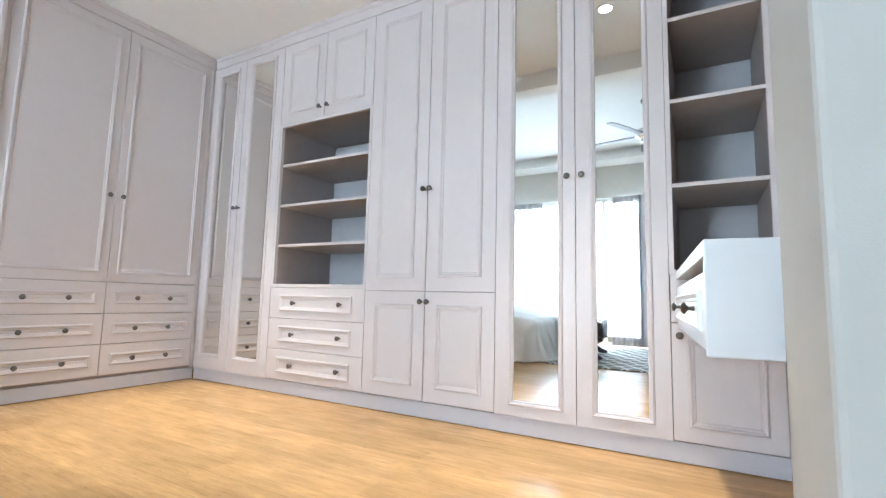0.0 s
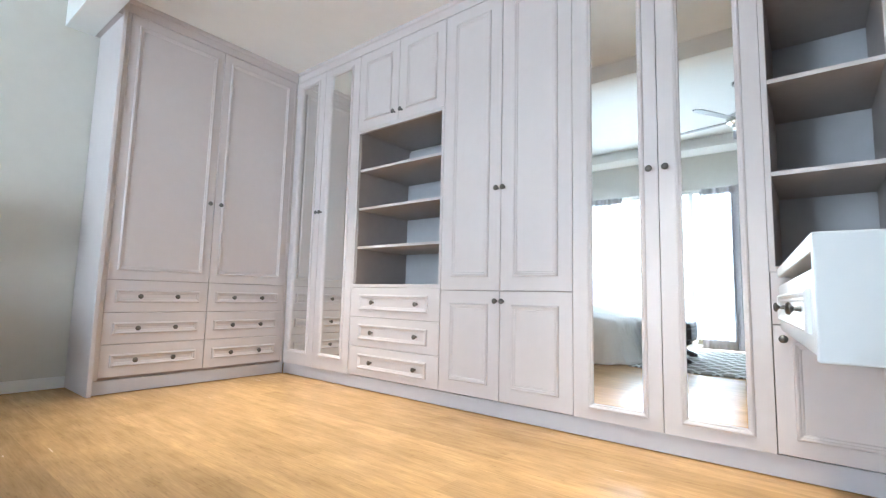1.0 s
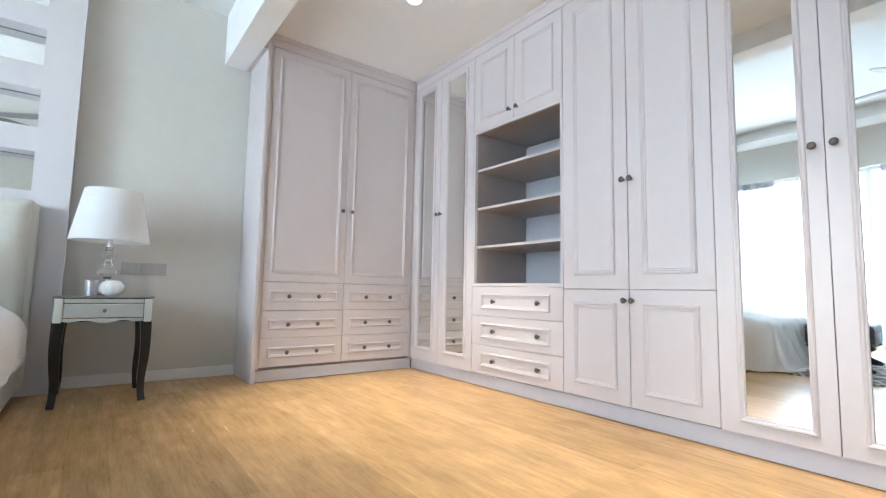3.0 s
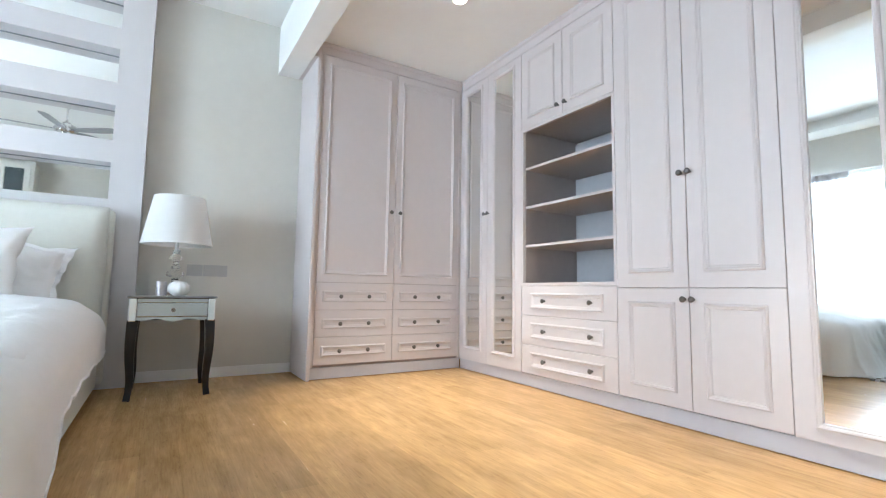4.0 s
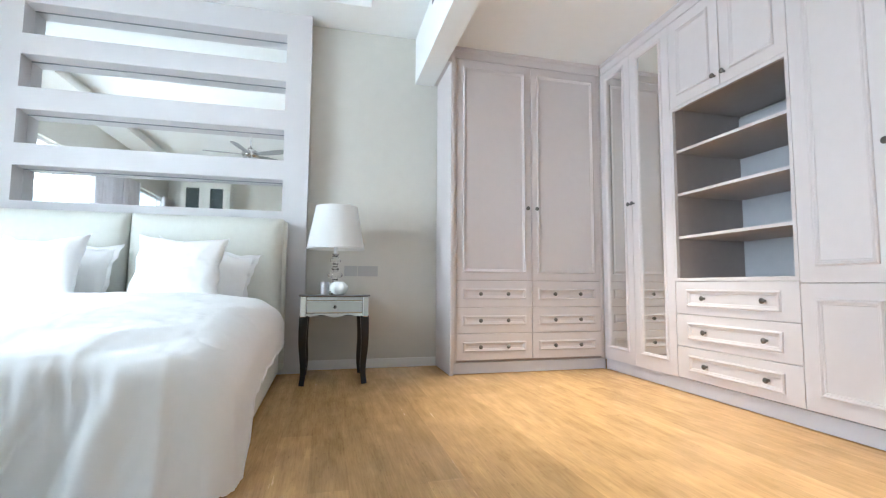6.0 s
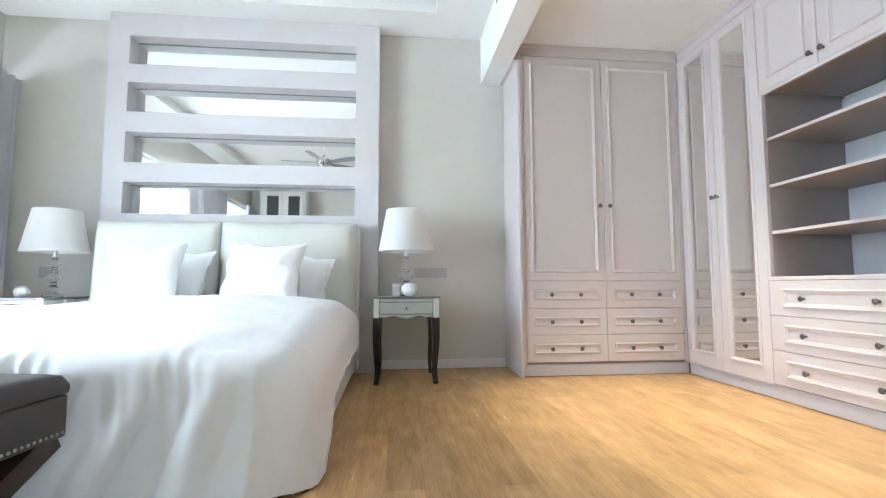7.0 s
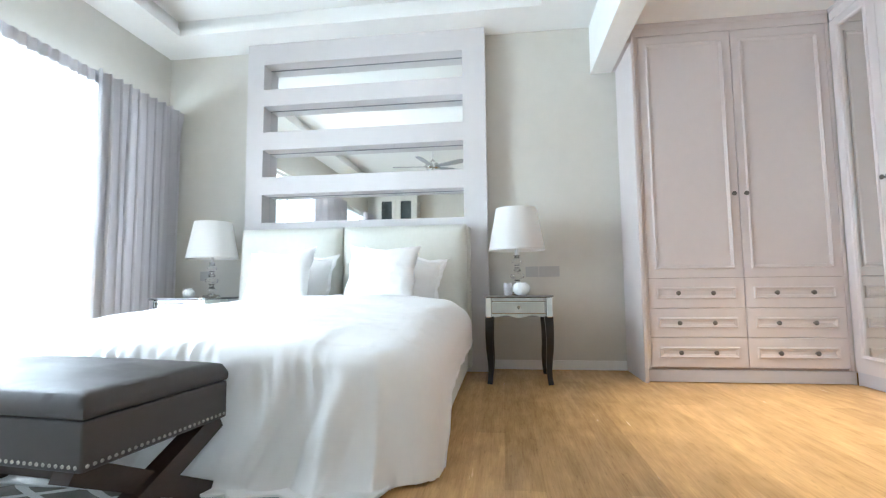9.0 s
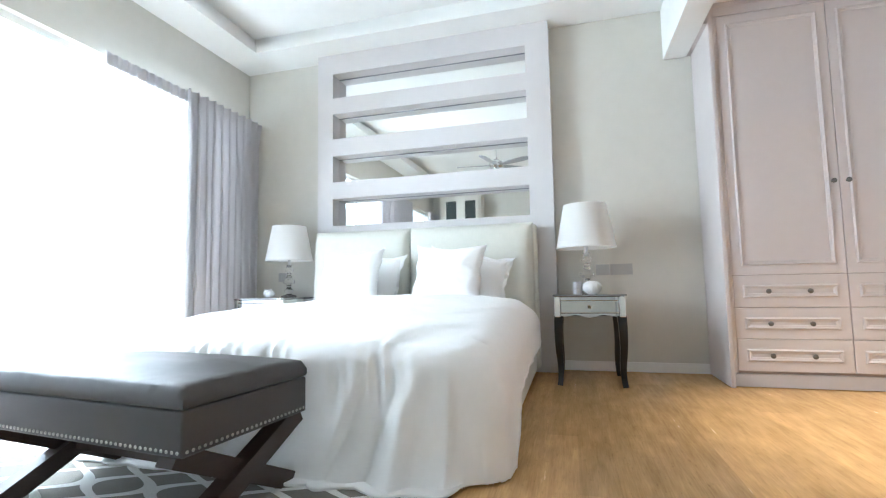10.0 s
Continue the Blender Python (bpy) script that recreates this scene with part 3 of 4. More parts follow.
# downlights
for x, y in DOWNLIGHTS:
    U = thing("downlight", pose(x, y, Z_CLOSET), "round recessed downlight with a warm glow in the ceiling", "downlight", "downlights")
    part("rim", lathe(bmesh.new(), [(0.043, 0.0), (0.043, -0.006), (0.058, -0.005), (0.060, 0.0)], 32), TRIM, U, "", True)
    part("lens", lathe(bmesh.new(), [(0, -0.003), (0.0425, -0.003), (0.0425, -0.0005), (0, -0.0005)], 32), LIGHT_DISC, U, "warm glowing lens")


# ---- bed ----
BX0, BX1, BY0, BY1 = -2.30, -0.385, 1.66, 3.66


def duvet_surface():
    """A cloth laid over the mattress: it rolls over the edges and hangs in folds, lowest at the free corners."""
    r_side, r_foot, zt = 0.19, 0.09, 0.638
    ex0, ex1, ey0 = BX0 + 0.145, BX1 - 0.168, BY0 - 0.04
    hang = 0.595
    x_lo, x_hi, y_lo, y_hi = ex0 - hang, ex1 + hang, ey0 - hang - 0.06, 3.47

    def f(u, v):
        y = y_lo + v * (y_hi - y_lo)
        lift = 0.15 * min(1, max(0, (y - 1.56) / 0.5)) ** 1.5 + 0.022 * noise.noise(Vector((y * 5.0, 2, 0))) + 0.045 * abs(noise.noise(Vector((y * 7.0, 6, 0))))
        x = x_lo + lift + u * (x_hi - x_lo - 2 * lift)
        cx, cy = min(max(x, ex0), ex1), max(y, ey0)
        dx, dy = x - cx, y - cy
        d = math.hypot(dx, dy)
        puff = 0.018 * noise.noise(Vector((x * 1.7, y * 1.7, 3.1))) + 0.012 * noise.noise(Vector((x * 5, y * 5, 1.0)))
        puff += 0.02 * noise.noise(Vector((x * 0.9, y * 0.9, 6.0))) - 0.05 * max(0, (y - 2.6)) ** 2
        puff += 0.008 * abs(noise.noise(Vector((x * 4 + y * 3, y * 12 - x * 5, 2.0)))) + 0.006 * abs(noise.noise(Vector((x * 13 - y * 5, y * 7 + x * 3, 5.0))))
        sag = 0.145 * math.exp(-max(0.0, cy - ey0) / 0.42) + 0.05 * math.exp(-(cx - ex0) / 0.30) + 0.035 * math.exp(-(ex1 - cx) / 0.25)
        puff -= sag
        if d < 1e-6:
            return (x, y, zt + puff)
        nx, ny = dx / d, dy / d
        corner = abs(nx * ny) * 2
        r = r_side * nx * nx + r_foot * ny * ny
        arc = r * math.pi / 2
        if d < arc:
            a = d / r
            out, drop = r * math.sin(a), r * (1 - math.cos(a))
        else:
            out, drop = r, r + (d - arc)
        hangn = max(0.0, drop - 0.04 - 0.06 * nx * nx)
        along = (cx * 1.0 + cy * 1.0) + 0.22 * math.atan2(ny, nx)
        slant = along + 0.35 * hangn * (1 if abs(ny) > 0.5 else 0.3)
        wav = 1.4 * noise.noise(Vector((slant * 4.2, hangn * 1.0, 0))) + 0.7 * noise.noise(Vector((slant * 9.0, hangn * 1.4, 4))) + 0.12 * noise.noise(Vector((slant * 21.0, hangn * 3, 8)))
        wav = abs(wav) * 1.5 - 0.45 + 0.35 * noise.noise(Vector((slant * 13, hangn * 5 + slant * 6, 3)))
        face = min(1.0, max(0.0, (-ny - 0.15) / 0.6))
        amp = (0.015 + 0.014 * math.exp(-((cx + 0.75) / 0.5) ** 2) * face) * min(1, hangn / 0.35) * (0.6 + 0.4 * face)
        gather = min(1.0, max(0.0, noise.noise(Vector((slant * 2.6, 0, 12))) * 1.6 + 0.65)) * min(1.0, max(0.0, (ex1 - 0.04 - cx) / 0.25))
        crease = gather * abs(noise.noise(Vector((slant * 17 - hangn * 9, hangn * 2.0, 9)))) * 0.075 * math.exp(-((hangn - 0.09) / 0.10) ** 2) * face
        ridge = math.exp(-((cx - ex1 + 0.13 + 0.10 * hangn) / 0.055) ** 2) + 0.5 * math.exp(-((cx - ex1 + 0.34 + 0.18 * hangn) / 0.04) ** 2)
        crease -= 0.038 * ridge * min(1.0, hangn / 0.2) * face
        out = out * (1 - 0.28 * corner) + (amp * wav - crease) * (1 - 0.85 * corner) + 0.02 * hangn + 0.50 * hangn ** 2 * face ** 2 * (1 - 0.85 * corner)
        z = zt - sag + (puff + sag) * max(0, 1 - drop * 3) - drop
        if z < 0.02:
            out -= (0.02 - z) * 0.25
            z = 0.02 + 0.004 * (1 + abs(wav))
        return (cx + nx * out, cy + ny * out, z)

    return f


def cushion(name, w, h, t, m, label, ear=0.04, seed=0, flange=0.0):
    """A stuffed pillow: thick in the middle, pinched to pointed corners, with soft creases; a flange adds a wavy flat border."""
    b = bmesh.new()
    n = 40
    inner = 1 - flange / (w / 2)

    def side(sgn):
        def f(u, v):
            a, c = u * 2 - 1, v * 2 - 1
            p, q = min(1, abs(a) / inner), min(1, abs(c) / inner)
            e = (1 - p ** 2.6) * (1 - q ** 2.6)
            k = 1 + ear * abs(a * c) ** 3
            x, z = a * w / 2 * k * (1 - 0.07 * (1 - c * c) * abs(a) ** 4), c * h / 2 * k * (1 - 0.07 * (1 - a * a) * abs(c) ** 4)
            wr = (0.011 * noise.noise(Vector((a * 2.2 + seed, c * 2.2, sgn))) + 0.009 * noise.noise(Vector((a * 5 + seed, c * 5, sgn)))) * e
            ray = abs(noise.noise(Vector((math.atan2(c, a) * 5, seed, 3.0)))) * 0.02 * e * max(abs(a), abs(c)) ** 2
            x += 0.014 * noise.noise(Vector((c * 2.5, seed * 3.0, 1.0)))
            z += 0.016 * noise.noise(Vector((a * 2.5, seed * 3.0, 5.0))) - 0.02 * (1 - abs(a)) * max(0, c)
            hem = 0.0
            if flange:
                o = max(0.0, max(abs(a), abs(c)) - inner) / (1 - inner)
                hem = 0.04 * o * noise.noise(Vector((a * 5, c * 5, seed + 2.0)))
                x, z = x * (1 + 0.05 * o * noise.noise(Vector((c * 4, seed, 3.0)))), z * (1 + 0.05 * o * noise.noise(Vector((a * 4, seed, 7.0))))
            return (x, sgn * (t / 2 * max(e, 0) ** 0.45 - ray) + wr + hem, z)
        return f
    sheet(b, side(-1), n, n)
    sheet(b, side(1), n, n)
    bmesh.ops.remove_doubles(b, verts=b.verts, dist=0.0008)
    ob = part(name, b, LINEN, None, "", True)
    ob.matrix_basis = m
    return tagged(ob, label, "pillow", "pillows on the bed")


BED = thing("bed", pose(0, 0, 0), "double bed with a cream leather headboard of two padded panels", "bed")
part("base", bbox(BX0 + 0.03, BX1 - 0.02, BY0 + 0.05, BY1 - 0.02, 0.03, 0.34, bevel=0.012), LEATHER, BED, "cream upholstered bed base")
for x in (BX0 + 0.15, BX1 - 0.15):
    for y in (BY0 + 0.2, BY1 - 0.2):
        part("foot", bbox(x - 0.03, x + 0.03, y - 0.03, y + 0.03, 0.0, 0.031), BLACK, BED)
part("mattress", bbox(BX0 + 0.02, BX1 - 0.03, BY0 + 0.02, 3.50, 0.341, 0.50, bevel=0.08, seg=5), LINEN, BED, "white mattress", True)


def padded(x0, x1, z0, z1, y0, y1):
    b = bmesh.new()

    def f(u, v):
        a, c = u * 2 - 1, v * 2 - 1
        e = ((1 - abs(a) ** 8) * (1 - abs(c) ** 8)) ** 0.5
        crease = 0.004 * noise.noise(Vector((a * 2 + x0, c * 3, 0)))
        lean = 0.05 * (1 - v)
        return (x0 + u * (x1 - x0), y1 - (y1 - y0) * (0.25 + 0.75 * e) - crease * e - lean, z0 + v * (z1 - z0))
    sheet(b, f, 36, 24, (0, 0.06, 0))
    return b


part("headboard_panel", padded(BX0 + 0.02, -1.405, 0.30, 1.175, 3.49, 3.60), LEATHER, BED, "", True)
part("headboard_panel", padded(-1.40, BX1 - 0.015, 0.30, 1.175, 3.49, 3.60), LEATHER, BED, "", True)
part("headboard_back", bbox(BX0, BX1 + 0.012, 3.60, 3.70, 0.05, 1.165, bevel=0.02, seg=3), LEATHER, BED, "", True)

DUVET = part("duvet", sheet(bmesh.new(), duvet_surface(), 280, 190, (0, 0, -0.012)), LINEN, None, "", True)
_f = duvet_surface()
_rim = [_f(0, 1 - k / 60) for k in range(61)] + [_f(k / 160, 0) for k in range(1, 161)] + [_f(1, k / 60) for k in range(1, 61)]
part("hem", tube(bmesh.new(), [(p[0], p[1], p[2] - 0.004) for p in _rim], 0.006, 6), LINEN, DUVET, "stitched hem", True)
tagged(DUVET, "white cotton duvet hanging in folds over the bed", "duvet")
cushion("pillow", 0.66, 0.44, 0.15, pose(-0.895, 3.385, 0.738, -17, 10, 0), "white pillow with a wavy flange leaning on the headboard", seed=1, flange=0.045)
cushion("pillow", 0.66, 0.44, 0.15, pose(-1.745, 3.385, 0.745, -17, 3, 0), "white pillow with a wavy flange leaning on the headboard", seed=2, flange=0.045)
cushion("cushion", 0.50, 0.44, 0.19, pose(-0.965, 3.12, 0.775, -24, 1, 0), "square white cushion leaning on a pillow", 0.07, 3)
cushion("cushion", 0.48, 0.43, 0.19, pose(-1.73, 3.12, 0.76, -24, -3, 0), "square white cushion leaning on a pillow", 0.09, 4)


# ---- bedside ----
def nightstand(m, label):
    t = thing("nightstand", m, label, "nightstand", "nightstands")
    part("tabletop", bbox(-0.24, 0.24, -0.24, 0.24, 0.604, 0.616, bevel=0.002), MIRROR_DARK, t, "smoked mirror glass top")
    part("case", bbox(-0.225, 0.225, -0.215, 0.225, 0.47, 0.603), BLACK, t, "dark case behind the mirror panels")
    for x0, x1 in ((-0.232, -0.19), (0.19, 0.232)):
        part("corner_block", bbox(x0, x1, -0.236, -0.19, 0.462, 0.603, bevel=0.006), MIRROR, t, "bevelled mirror corner")
    d = part("drawer_front", rect_loops(bmesh.new(), -0.189, 0.189, 0.490, 0.572, [(0, -0.214), (0, -0.226), (0.004, -0.228)], True, True), MIRROR_DIMMED, t, "bevelled mirror drawer front")
    part("knob", lathe(bmesh.new(), [(0, 0), (0.006, 0), (0.005, 0.01), (0.012, 0.016), (0.012, 0.021), (0, 0.026)], 14), GLASS, d, "small glass knob", True).matrix_basis = pose(0, -0.228, 0.531, 90, 0, 0)
    part("mirror_strip", rect_loops(bmesh.new(), -0.189, 0.189, 0.574, 0.602, [(0, -0.214), (0, -0.226), (0.003, -0.228)], True, True), MIRROR_DIMMED, t, "narrow mirror strip over the drawer")
    ab = bmesh.new()
    top = [(-0.189 + 0.378 * k / 24, 0.488) for k in range(25)]
    low = [(x, 0.470 - 0.010 * math.cos(x * 2 * math.pi / 0.189) * (1 - abs(x) / 0.25)) for x, _ in top]
    fr = [[ab.verts.new((x, y, z)) for x, z in pts] for y in (-0.226, -0.214) for pts in (top, low)]
    for k in range(24):
        for q in ((0, 1), (3, 2), (1, 3), (2, 0)):
            ab.faces.new((fr[q[0]][k], fr[q[0]][k + 1], fr[q[1]][k + 1], fr[q[1]][k]))
    part("apron", ab, MIRROR_DIMMED, t, "mirrored apron with a wavy lower edge")
    for sx in (-1, 1):
        part("side_mirror", bbox(*sorted((sx * 0.2255, sx * 0.231)), -0.188, 0.224, 0.474, 0.600), MIRROR, t, "mirrored side panel")
        for sy in (-1, 1):
            pts, rad = [], []
            for k in range(11):
                s = k / 10
                bow = 0.006 * math.sin(math.pi * min(1, s * 1.6)) - 0.005 * math.sin(math.pi * max(0, (s - 0.55) / 0.45)) + 0.006 * max(0, s - 0.85) / 0.15
                pts.append((sx * (0.205 + bow * 0.9), sy * (0.205 + bow * 0.9), 0.47 * (1 - s)))
                rad.append(0.041 - 0.018 * s + 0.003 * max(0, s - 0.9) / 0.1)
            part("leg", tube(bmesh.new(), pts, rad, square=True), BLACK, t, "black curved leg", True)
    return t


def table_lamp(m, label):
    t = thing("table_lamp", m, label, "lamp", "bedside lamps")
    part("base", lathe(bmesh.new(), [(0, 0), (0.066, 0), (0.07, 0.006), (0.066, 0.016), (0.03, 0.022), (0.022, 0.03), (0, 0.03)], 32), GLASS, t, "round glass foot", True)
    z = 0.03
    for r, h, name in ((0.040, 0.052, "glass_ball"), (0.020, 0.028, "glass_stem"), (0.054, 0.062, "glass_ball"), (0.028, 0.026, "glass_ball"), (0.019, 0.028, "glass_stem"), (0.040, 0.048, "glass_ball"), (0.022, 0.024, "glass_stem")):
        n = 10
        if name == "glass_stem":
            prof = [(0, z), (r * 1.2, z), (r, z + h * 0.15), (r * 0.85, z + h * 0.5), (r, z + h * 0.85), (r * 1.2, z + h), (0, z + h)]
        else:
            prof = [(0, z)] + [(r * (0.3 + 0.7 * math.sin(math.pi * i / n) ** 0.7), z + h * i / n) for i in range(n + 1)] + [(0, z + h)]
        part(name, lathe(bmesh.new(), prof, 22), GLASS, t, "", True)
        z += h
    part("socket", lathe(bmesh.new(), [(0, z), (0.013, z), (0.013, z + 0.09), (0, z + 0.09)], 16), STEEL, t, "chrome lamp socket", True)
    h0, h1, r0, r1 = 0.335, 0.655, 0.212, 0.152
    part("shade", lathe(bmesh.new(), [(r0, h0), (r1, h1), (r1 - 0.003, h1), (r0 - 0.003, h0), (r0, h0)], 56), SHADE, t, "white tapered cloth shade", True)
    b = lathe(bmesh.new(), [(r0 + 0.001, h0 - 0.001), (r0 + 0.001, h0 + 0.008), (r0 - 0.004, h0 + 0.008), (r0 - 0.004, h0 - 0.001), (r0 + 0.001, h0 - 0.001)], 56)
    part("shade_rim", b, TRIM, t, "", True)
    b = bmesh.new()
    for k in range(3):
        a = k * 2 * math.pi / 3
        tube(b, [(0.012 * math.cos(a), 0.012 * math.sin(a), z + 0.085), (0.178 * math.cos(a), 0.178 * math.sin(a), z + 0.085 + 0.1)], 0.0025, 6)
    part("shade_carrier", b, STEEL, t)
    return t


def votive(m, r, label):
    b = bmesh.new()
    seg, rows = 48, 14
    rings = []
    for j in range(rows + 1):
        a = -1.15 + 2.2 * j / rows
        rings.append([b.verts.new((r * (1 + 0.04 * math.cos(12 * 2 * math.pi * i / seg)) * math.cos(a) * math.cos(2 * math.pi * i / seg), r * (1 + 0.04 * math.cos(12 * 2 * math.pi * i / seg)) * math.cos(a) * math.sin(2 * math.pi * i / seg), r * 0.82 * (math.sin(a) + 0.913))) for i in range(seg)])
    for a, c in zip(rings, rings[1:]):
        for i in range(seg):
            b.faces.new((a[i], a[(i + 1) % seg], c[(i + 1) % seg], c[i]))
    b.faces.new(rings[0][::-1])
    b.faces.new(rings[-1])
    ob = part("candle_holder", b, CERAMIC, None, "", True)
    ob.matrix_basis = m
    return tagged(ob, label, "candle holder")


def tumbler(m, mat, r, h, label):
    b = lathe(bmesh.new(), [(0, 0), (r * 0.9, 0), (r, h * 0.1), (r, h), (r - 0.003, h), (r - 0.004, 0.008), (0, 0.008)], 28)
    ob = part("tumbler", b, mat, None, "", True)
    ob.matrix_basis = m
    return tagged(ob, label, "glass")


NX, NY = -0.014, 3.475
nightstand(pose(NX, NY, 0), "mirrored nightstand with black curved legs beside the bed")
nightstand(pose(-2.62, NY, 0), "mirrored nightstand with black curved legs beside the curtain")
table_lamp(pose(-0.012, 3.50, 0.617), "clear glass table lamp with a white tapered shade")
table_lamp(pose(-2.52, 3.52, 0.617) @ Matrix.Scale(0.95, 4), "clear glass table lamp with a white shade beside the curtain")
votive(pose(0.012, 3.34, 0.617), 0.062, "white ribbed round candle holder on the nightstand")
tumbler(pose(-0.085, 3.38, 0.617), SILVER, 0.031, 0.088, "silver patterned votive glass on the nightstand")
tumbler(pose(-2.66, 3.42, 0.617), SILVER, 0.032, 0.075, "small silver glass on the nightstand beside the curtain")
votive(pose(-2.60, 3.35, 0.617), 0.045, "small white candle holder on the nightstand")


def socket_plate(m, plates, label):
    u = thing("socket_plate", m, label, "switch", "switch plates")
    for x0, x1, n in plates:
        p = part("plate", bbox(x0, x1, -0.009, -0.0005, -0.043, 0.043, bevel=0.002), PLATE, u)
        for k in range(n):
            c = x0 + (x1 - x0) * (k + 0.5) / n
            part("rocker", bbox(c - 0.016, c + 0.016, -0.0125, -0.0088, -0.022, 0.022, bevel=0.001), PLATE, p)


socket_plate(pose(0.207, Y_HEAD, 0.80), ((-0.138, -0.032, 1), (-0.028, 0.138, 3)), "grey metal twin switch plate on the wall")
socket_plate(pose(-2.822, Y_HEAD, 0.80), ((-0.045, 0.045, 2),), "small grey switch plate on the wall beside the lamp")

# ---- bench and rug ----
rug = part("rug", bbox(-1.2, 1.2, -1.16, 1.16, 0.0, 0.014, bevel=0.004), RUG)
rug.matrix_basis = pose(-1.70, 0.26, 0.0, 0, 0, 0)
tagged(rug, "grey rug with a pale trellis pattern under the bench", "rug")

BN = thing("bench", pose(-1.534, 1.235, 0.0, 0, 0, -6), "slate leather bench with nail trim and crossed wooden legs", "bench")
HW, HD = 0.46, 0.255
ZB = 0.014


def bench_lid():
    """A stuffed lid: rounded rim, domed top, shallow dents and pulled creases along the edges."""
    b = bmesh.new()
    n, m, r = 64, 40, 0.030

    def top(u, v):
        x, y = (u * 2 - 1) * (HW - 0.004), (v * 2 - 1) * (HD - 0.004)
        ex, ey = HW - 0.004 - abs(x), HD - 0.004 - abs(y)
        e = min(ex, ey)
        rim = r - math.sqrt(max(0.0, r * r - max(0.0, r - e) ** 2)) if e < r else 0.0
        dome = 0.026 * min(1, ex / 0.22) ** 0.7 * min(1, ey / 0.20) ** 0.7
        pull = 0.004 * noise.noise(Vector((x * 26, y * 26, 2))) * math.exp(-e / 0.05) + 0.005 * noise.noise(Vector((x * 6, y * 6, 5)))
        return (x, y, 0.436 - rim + dome + (pull if e > 0.004 else 0))

    a = [[b.verts.new(top(i / n, j / m)) for j in range(m + 1)] for i in range(n + 1)]
    for i in range(n):
        for j in range(m):
            b.faces.new((a[i][j], a[i + 1][j], a[i + 1][j + 1], a[i][j + 1]))
    rim = [(i, 0) for i in range(n)] + [(n, j) for j in range(m)] + [(i, m) for i in range(n, 0, -1)] + [(0, j) for j in range(m, 0, -1)]
    rows = [[a[i][j] for i, j in rim]]
    for z, o in ((0.396, 0.001), (0.384, 0.0), (0.3785, -0.004)):
        rows.append([b.verts.new((a[i][j].co.x * (1 + o / HW), a[i][j].co.y * (1 + o / HD), z)) for i, j in rim])
    for p, q in zip(rows, rows[1:]):
        for i in range(len(p)):
            k = (i + 1) % len(p)
            b.faces.new((p[i], p[k], q[k], q[i]))
    b.faces.new(rows[-1])
    return b


part("seat", bench_lid(), BENCH, BN, "padded leather lid", True)
part("seat_box", bbox(-HW + 0.004, HW - 0.004, -HD + 0.004, HD - 0.004, 0.255, 0.3765, bevel=0.008, seg=3), BENCH, BN, "", True)
b = lathe(bmesh.new(), [(0.0052, 0), (0.0044, 0.0020), (0.0025, 0.0032), (0, 0.0037)], 8)
NAIL = None
n_long, n_short = 46, 26
for k in range(n_long):
    x = -HW + 0.02 + (2 * HW - 0.04) * k / (n_long - 1)
    m = pose(x, -HD + 0.004, 0.270, 90, 0, 0)
    if NAIL is None:
        NAIL = part("nail", b, NAIL_METAL, BN, "", True)
        NAIL.matrix_basis = m
    else:
        again(NAIL, BN, m)
for sx in (-1, 1):
    for k in range(n_short):
        again(NAIL, BN, pose(sx * (HW - 0.004), -HD + 0.02 + (2 * HD - 0.04) * k / (n_short - 1), 0.270, 0, 90 * sx, 0))
for sx in (-1, 1):
    x = sx * (HW - 0.06)
    for s in (-1, 1):
        part("leg", tube(bmesh.new(), [(x + sx * 0.0 + 0.012 * s, -s * (HD - 0.02), ZB), (x + 0.012 * s, s * (HD - 0.02), 0.253)], 0.044, square=True), BENCH_WOOD, BN, "dark crossed wooden leg")
part("stretcher", tube(bmesh.new(), [(-HW + 0.06, 0, 0.137), (HW - 0.06, 0, 0.137)], 0.022, square=True), BENCH_WOOD, BN)


# ---- window, curtains ----
WD = thing("window_1", pose(X_WIN, 0, 0), "tall white sliding window filling the wall with daylight", "window", kind="structure")
part("window_frame", bbox(-0.11, -0.05, WIN_Y0, WIN_Y1, WIN_Z - 0.05, WIN_Z), TRIM, WD)
part("window_sill", bbox(-0.11, -0.05, WIN_Y0, WIN_Y1, 0, 0.05), TRIM, WD)
ys = [WIN_Y0, -1.2, 0.05, 1.30, 2.55, WIN_Y1]
for y in ys:
    part("window_frame", bbox(-0.11, -0.05, max(WIN_Y0, y - 0.03), min(WIN_Y1, y + 0.03), 0.05, WIN_Z - 0.05), TRIM, WD)
for a, c in zip(ys, ys[1:]):
    p = part("pane", bbox(-0.083, -0.077, a + 0.03, c - 0.03, 0.05, WIN_Z - 0.05), PANE, WD)
    p.visible_shadow = False


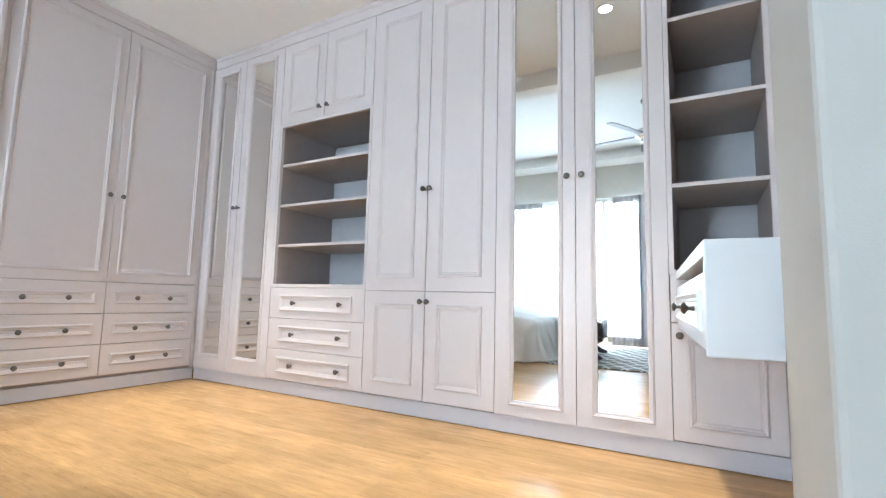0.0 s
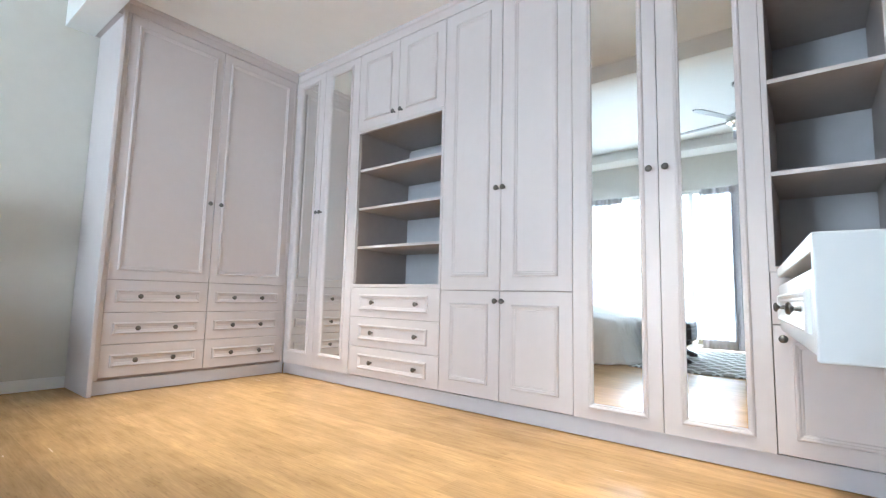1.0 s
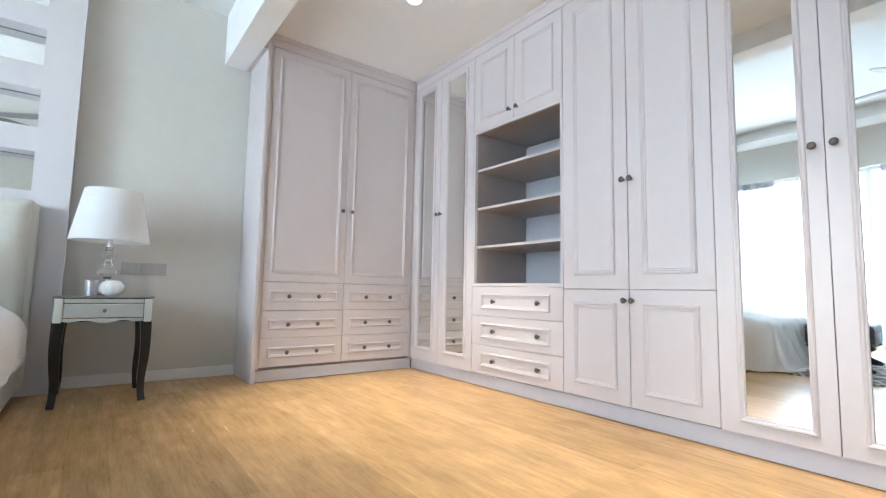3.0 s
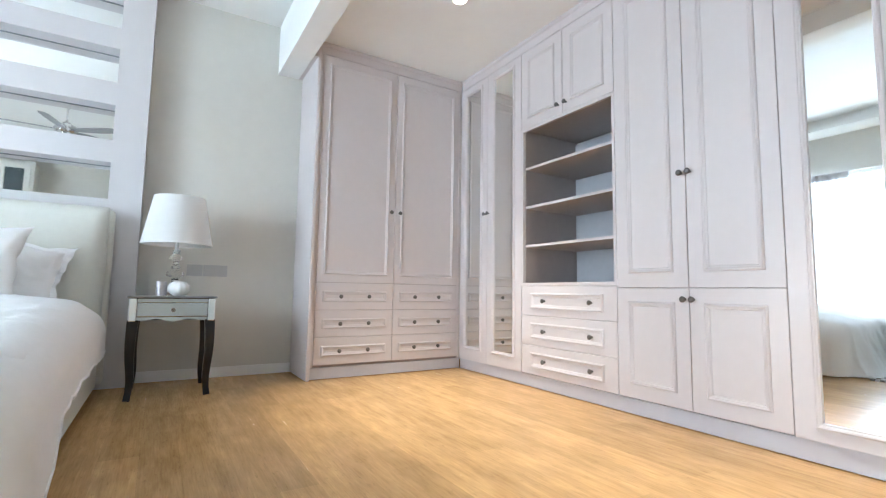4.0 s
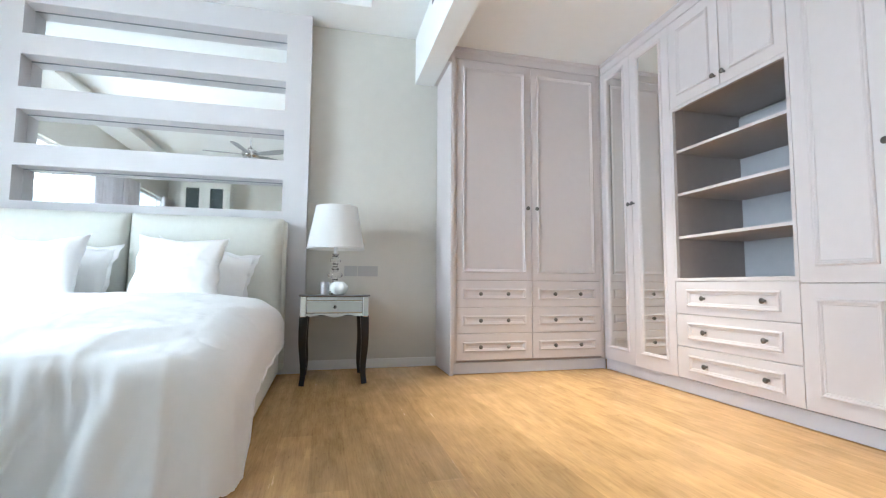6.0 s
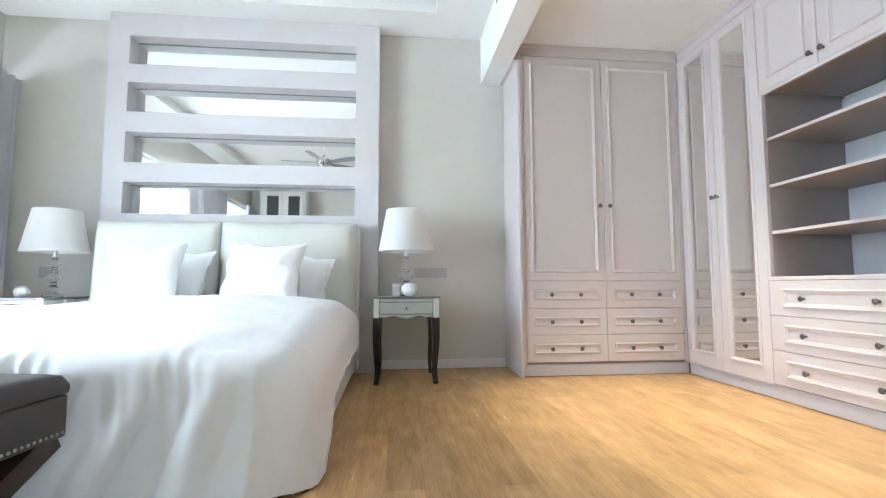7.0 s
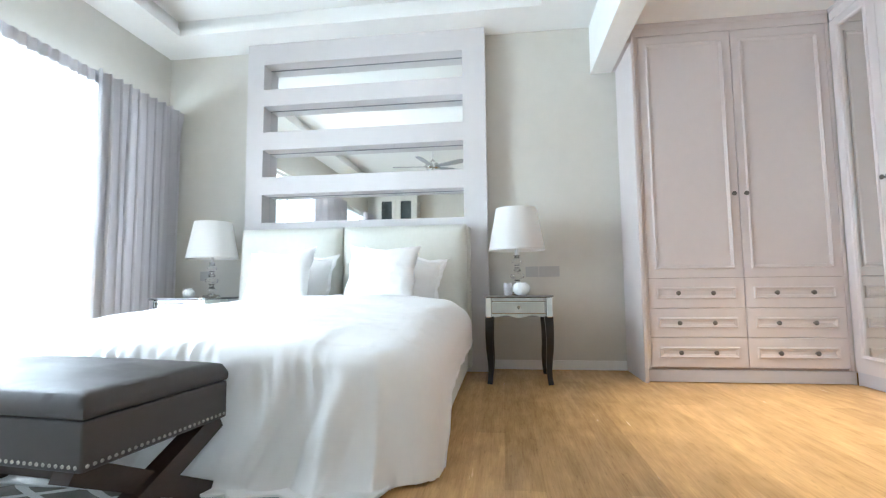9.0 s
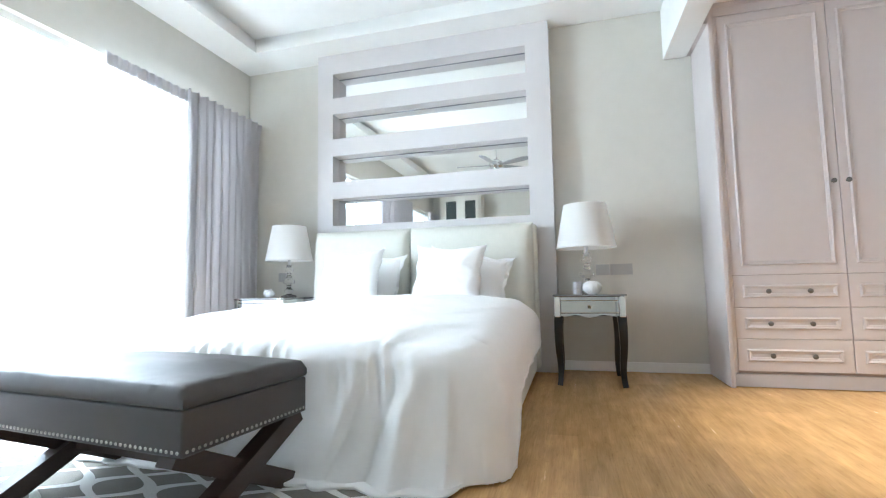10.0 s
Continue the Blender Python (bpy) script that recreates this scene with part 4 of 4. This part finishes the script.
def curtain(name, y0, y1, z0, z1, x, pleats, depth, mat, label, header=None, head_h=0.09):
    b = bmesh.new()
    ph = random.random() * 6

    def f(u, v):
        y = y0 + u * (y1 - y0)
        wob = noise.noise(Vector((u * pleats * 0.9, v * 0.7, ph)))
        k = u * pleats * 2 * math.pi + 2.0 * wob * (1 - v ** 6)
        a = depth * (0.8 + 0.5 * noise.noise(Vector((u * pleats * 0.6, v * 1.1, ph + 7)))) * (1 - 0.45 * max(0, (v - 0.9) / 0.1))
        s = math.sin(k)
        return (x + a * (s + 0.3 * math.sin(2 * k + 0.8)), y + 0.35 * depth * math.cos(k) + 0.02 * wob * (1 - v), z0 + v * (z1 - z0))
    sheet(b, f, int(pleats * 16), 24, (0.003, 0, 0))
    t = tagged(part(name, b, mat, None, "", True), label, "curtain", "curtains")
    if header:
        hb = bmesh.new()

        def g(u, v):
            q = f(u, 1.0 - head_h / (z1 - z0) * (1 - v))
            return (q[0] + 0.006, q[1], q[2] + 0.004)
        sheet(hb, g, int(pleats * 16), 1, (0.002, 0, 0))
        part("header_tape", hb, header, t, "grey pleated header tape", True)
        if mat is SHEER:
            hb = bmesh.new()

            def g2(u, v):
                q = f(u, 0.055 * v)
                return (q[0] + 0.006, q[1], q[2])
            sheet(hb, g2, int(pleats * 16), 1, (0.002, 0, 0))
            part("hem", hb, header, t, "grey hem band", True)
    return t


curtain("curtain", 2.91, 3.84, 0.02, 2.335, -3.09, 10, 0.060, GREY_CURTAIN, "grey pleated curtain gathered beside the window", GREY_CURTAIN)
curtain("sheer_curtain", 2.26, 3.06, 0.02, 2.33, -3.13, 11, 0.022, SHEER, "white sheer curtain with a grey header tape", GREY_CURTAIN)
curtain("sheer_curtain", 0.70, 1.15, 0.02, 2.33, -3.13, 6, 0.022, SHEER, "gathered white sheer curtain beside grey curtains", GREY_CURTAIN)
curtain("curtain", -0.75, 0.74, 0.02, 2.335, -3.10, 14, 0.05, GREY_CURTAIN, "wide grey pleated curtain across the window", GREY_CURTAIN)
curtain("curtain", -2.62, -2.0, 0.02, 2.335, -3.10, 8, 0.05, GREY_CURTAIN, "grey pleated curtain at the far end of the window", GREY_CURTAIN)
part("curtain_track", bbox(-3.15, -3.09, -2.4, 3.82, 2.338, 2.358), TRIM, WD, "white curtain track")

# ---- ceiling fan ----
FAN = thing("ceiling_fan", pose(-1.22, 0.44, Z_COFFER), "steel ceiling fan with five grey blades", "fan")
part("canopy", lathe(bmesh.new(), [(0, 0), (0.06, 0), (0.055, -0.03), (0.02, -0.06), (0, -0.06)], 24), STEEL, FAN, "", True)
part("rod", lathe(bmesh.new(), [(0, -0.05), (0.012, -0.05), (0.012, -0.34), (0, -0.34)], 12), STEEL, FAN, "", True)
part("motor", lathe(bmesh.new(), [(0, -0.33), (0.04, -0.33), (0.05, -0.35), (0.11, -0.37), (0.125, -0.41), (0.115, -0.45), (0.07, -0.47), (0.06, -0.51), (0.03, -0.53), (0, -0.53)], 28), STEEL, FAN, "brushed steel motor housing", True)
b = bmesh.new()
loop = [(0.10, -0.025), (0.20, -0.05), (0.42, -0.062), (0.60, -0.058), (0.645, -0.035), (0.65, 0.0), (0.645, 0.035), (0.60, 0.058), (0.42, 0.062), (0.20, 0.05), (0.10, 0.025)]
lo = [b.verts.new((x, y, -0.004 + y * 0.2)) for x, y in loop]
hi = [b.verts.new((x, y, 0.004 + y * 0.2)) for x, y in loop]
b.faces.new(lo[::-1])
b.faces.new(hi)
for i in range(len(loop)):
    j = (i + 1) % len(loop)
    b.faces.new((lo[i], lo[j], hi[j], hi[i]))
BL = part("blade", b, GREY_BLADE, FAN, "grey fan blade")
BL.matrix_basis = pose(0, 0, -0.425, 0, 0, 30)
for k in range(1, 5):
    again(BL, FAN, pose(0, 0, -0.425, 0, 0, 30 + 72 * k))

# ---- glazed cabinet at the far wall ----
U = thing("glazed_cabinet", pose(-2.95, Y_BACK, 0), "tall greige cabinet with two dark glazed doors at the far wall", "cabinet")
part("body", bbox(0.0, 0.95, 0.002, 0.38, 0.0, 2.72), WALL, U)
for x0 in (0.06, 0.50):
    d = part("door", rect_loops(bmesh.new(), x0, x0 + 0.40, 0.06, 2.68, [(0, 0.381), (0, 0.398), (0.075, 0.398), (0.08, 0.392), (0.08, 0.381)], close=True), WALL, U)
    for z0, z1 in ((0.15, 0.95), (0.97, 1.55), (1.57, 2.13), (2.15, 2.60)):
        part("pane", bbox(x0 + 0.075, x0 + 0.325, 0.3815, 0.387, z0, z1), DARK_GLASS, d, "dark glass pane")

# ---- floor boards ----
PW, PL = 0.1355, 1.83
row = 0
x = X_WIN
PLANK = {}
while x < X_RIGHT - 0.01:
    y = Y_BACK - (row * 0.61) % PL
    while y < Y_HEAD - 0.01:
        y0, y1 = max(y, Y_BACK), min(y + PL, Y_HEAD)
        if y1 - y0 > 0.03:
            ln = round(y1 - y0, 3)
            if ln not in PLANK:
                b = bbox(0, PW - 0.0003, 0, ln - 0.0003, -0.0119, 0.0, bevel=0.0003, seg=1)
                o = part("plank", b, FLOOR, floor)
                PLANK[ln] = o
                o.matrix_basis = pose(x, y0, 0)
            else:
                again(PLANK[ln], floor, pose(x, y0, 0))
        y += PL
    x += PW
    row += 1
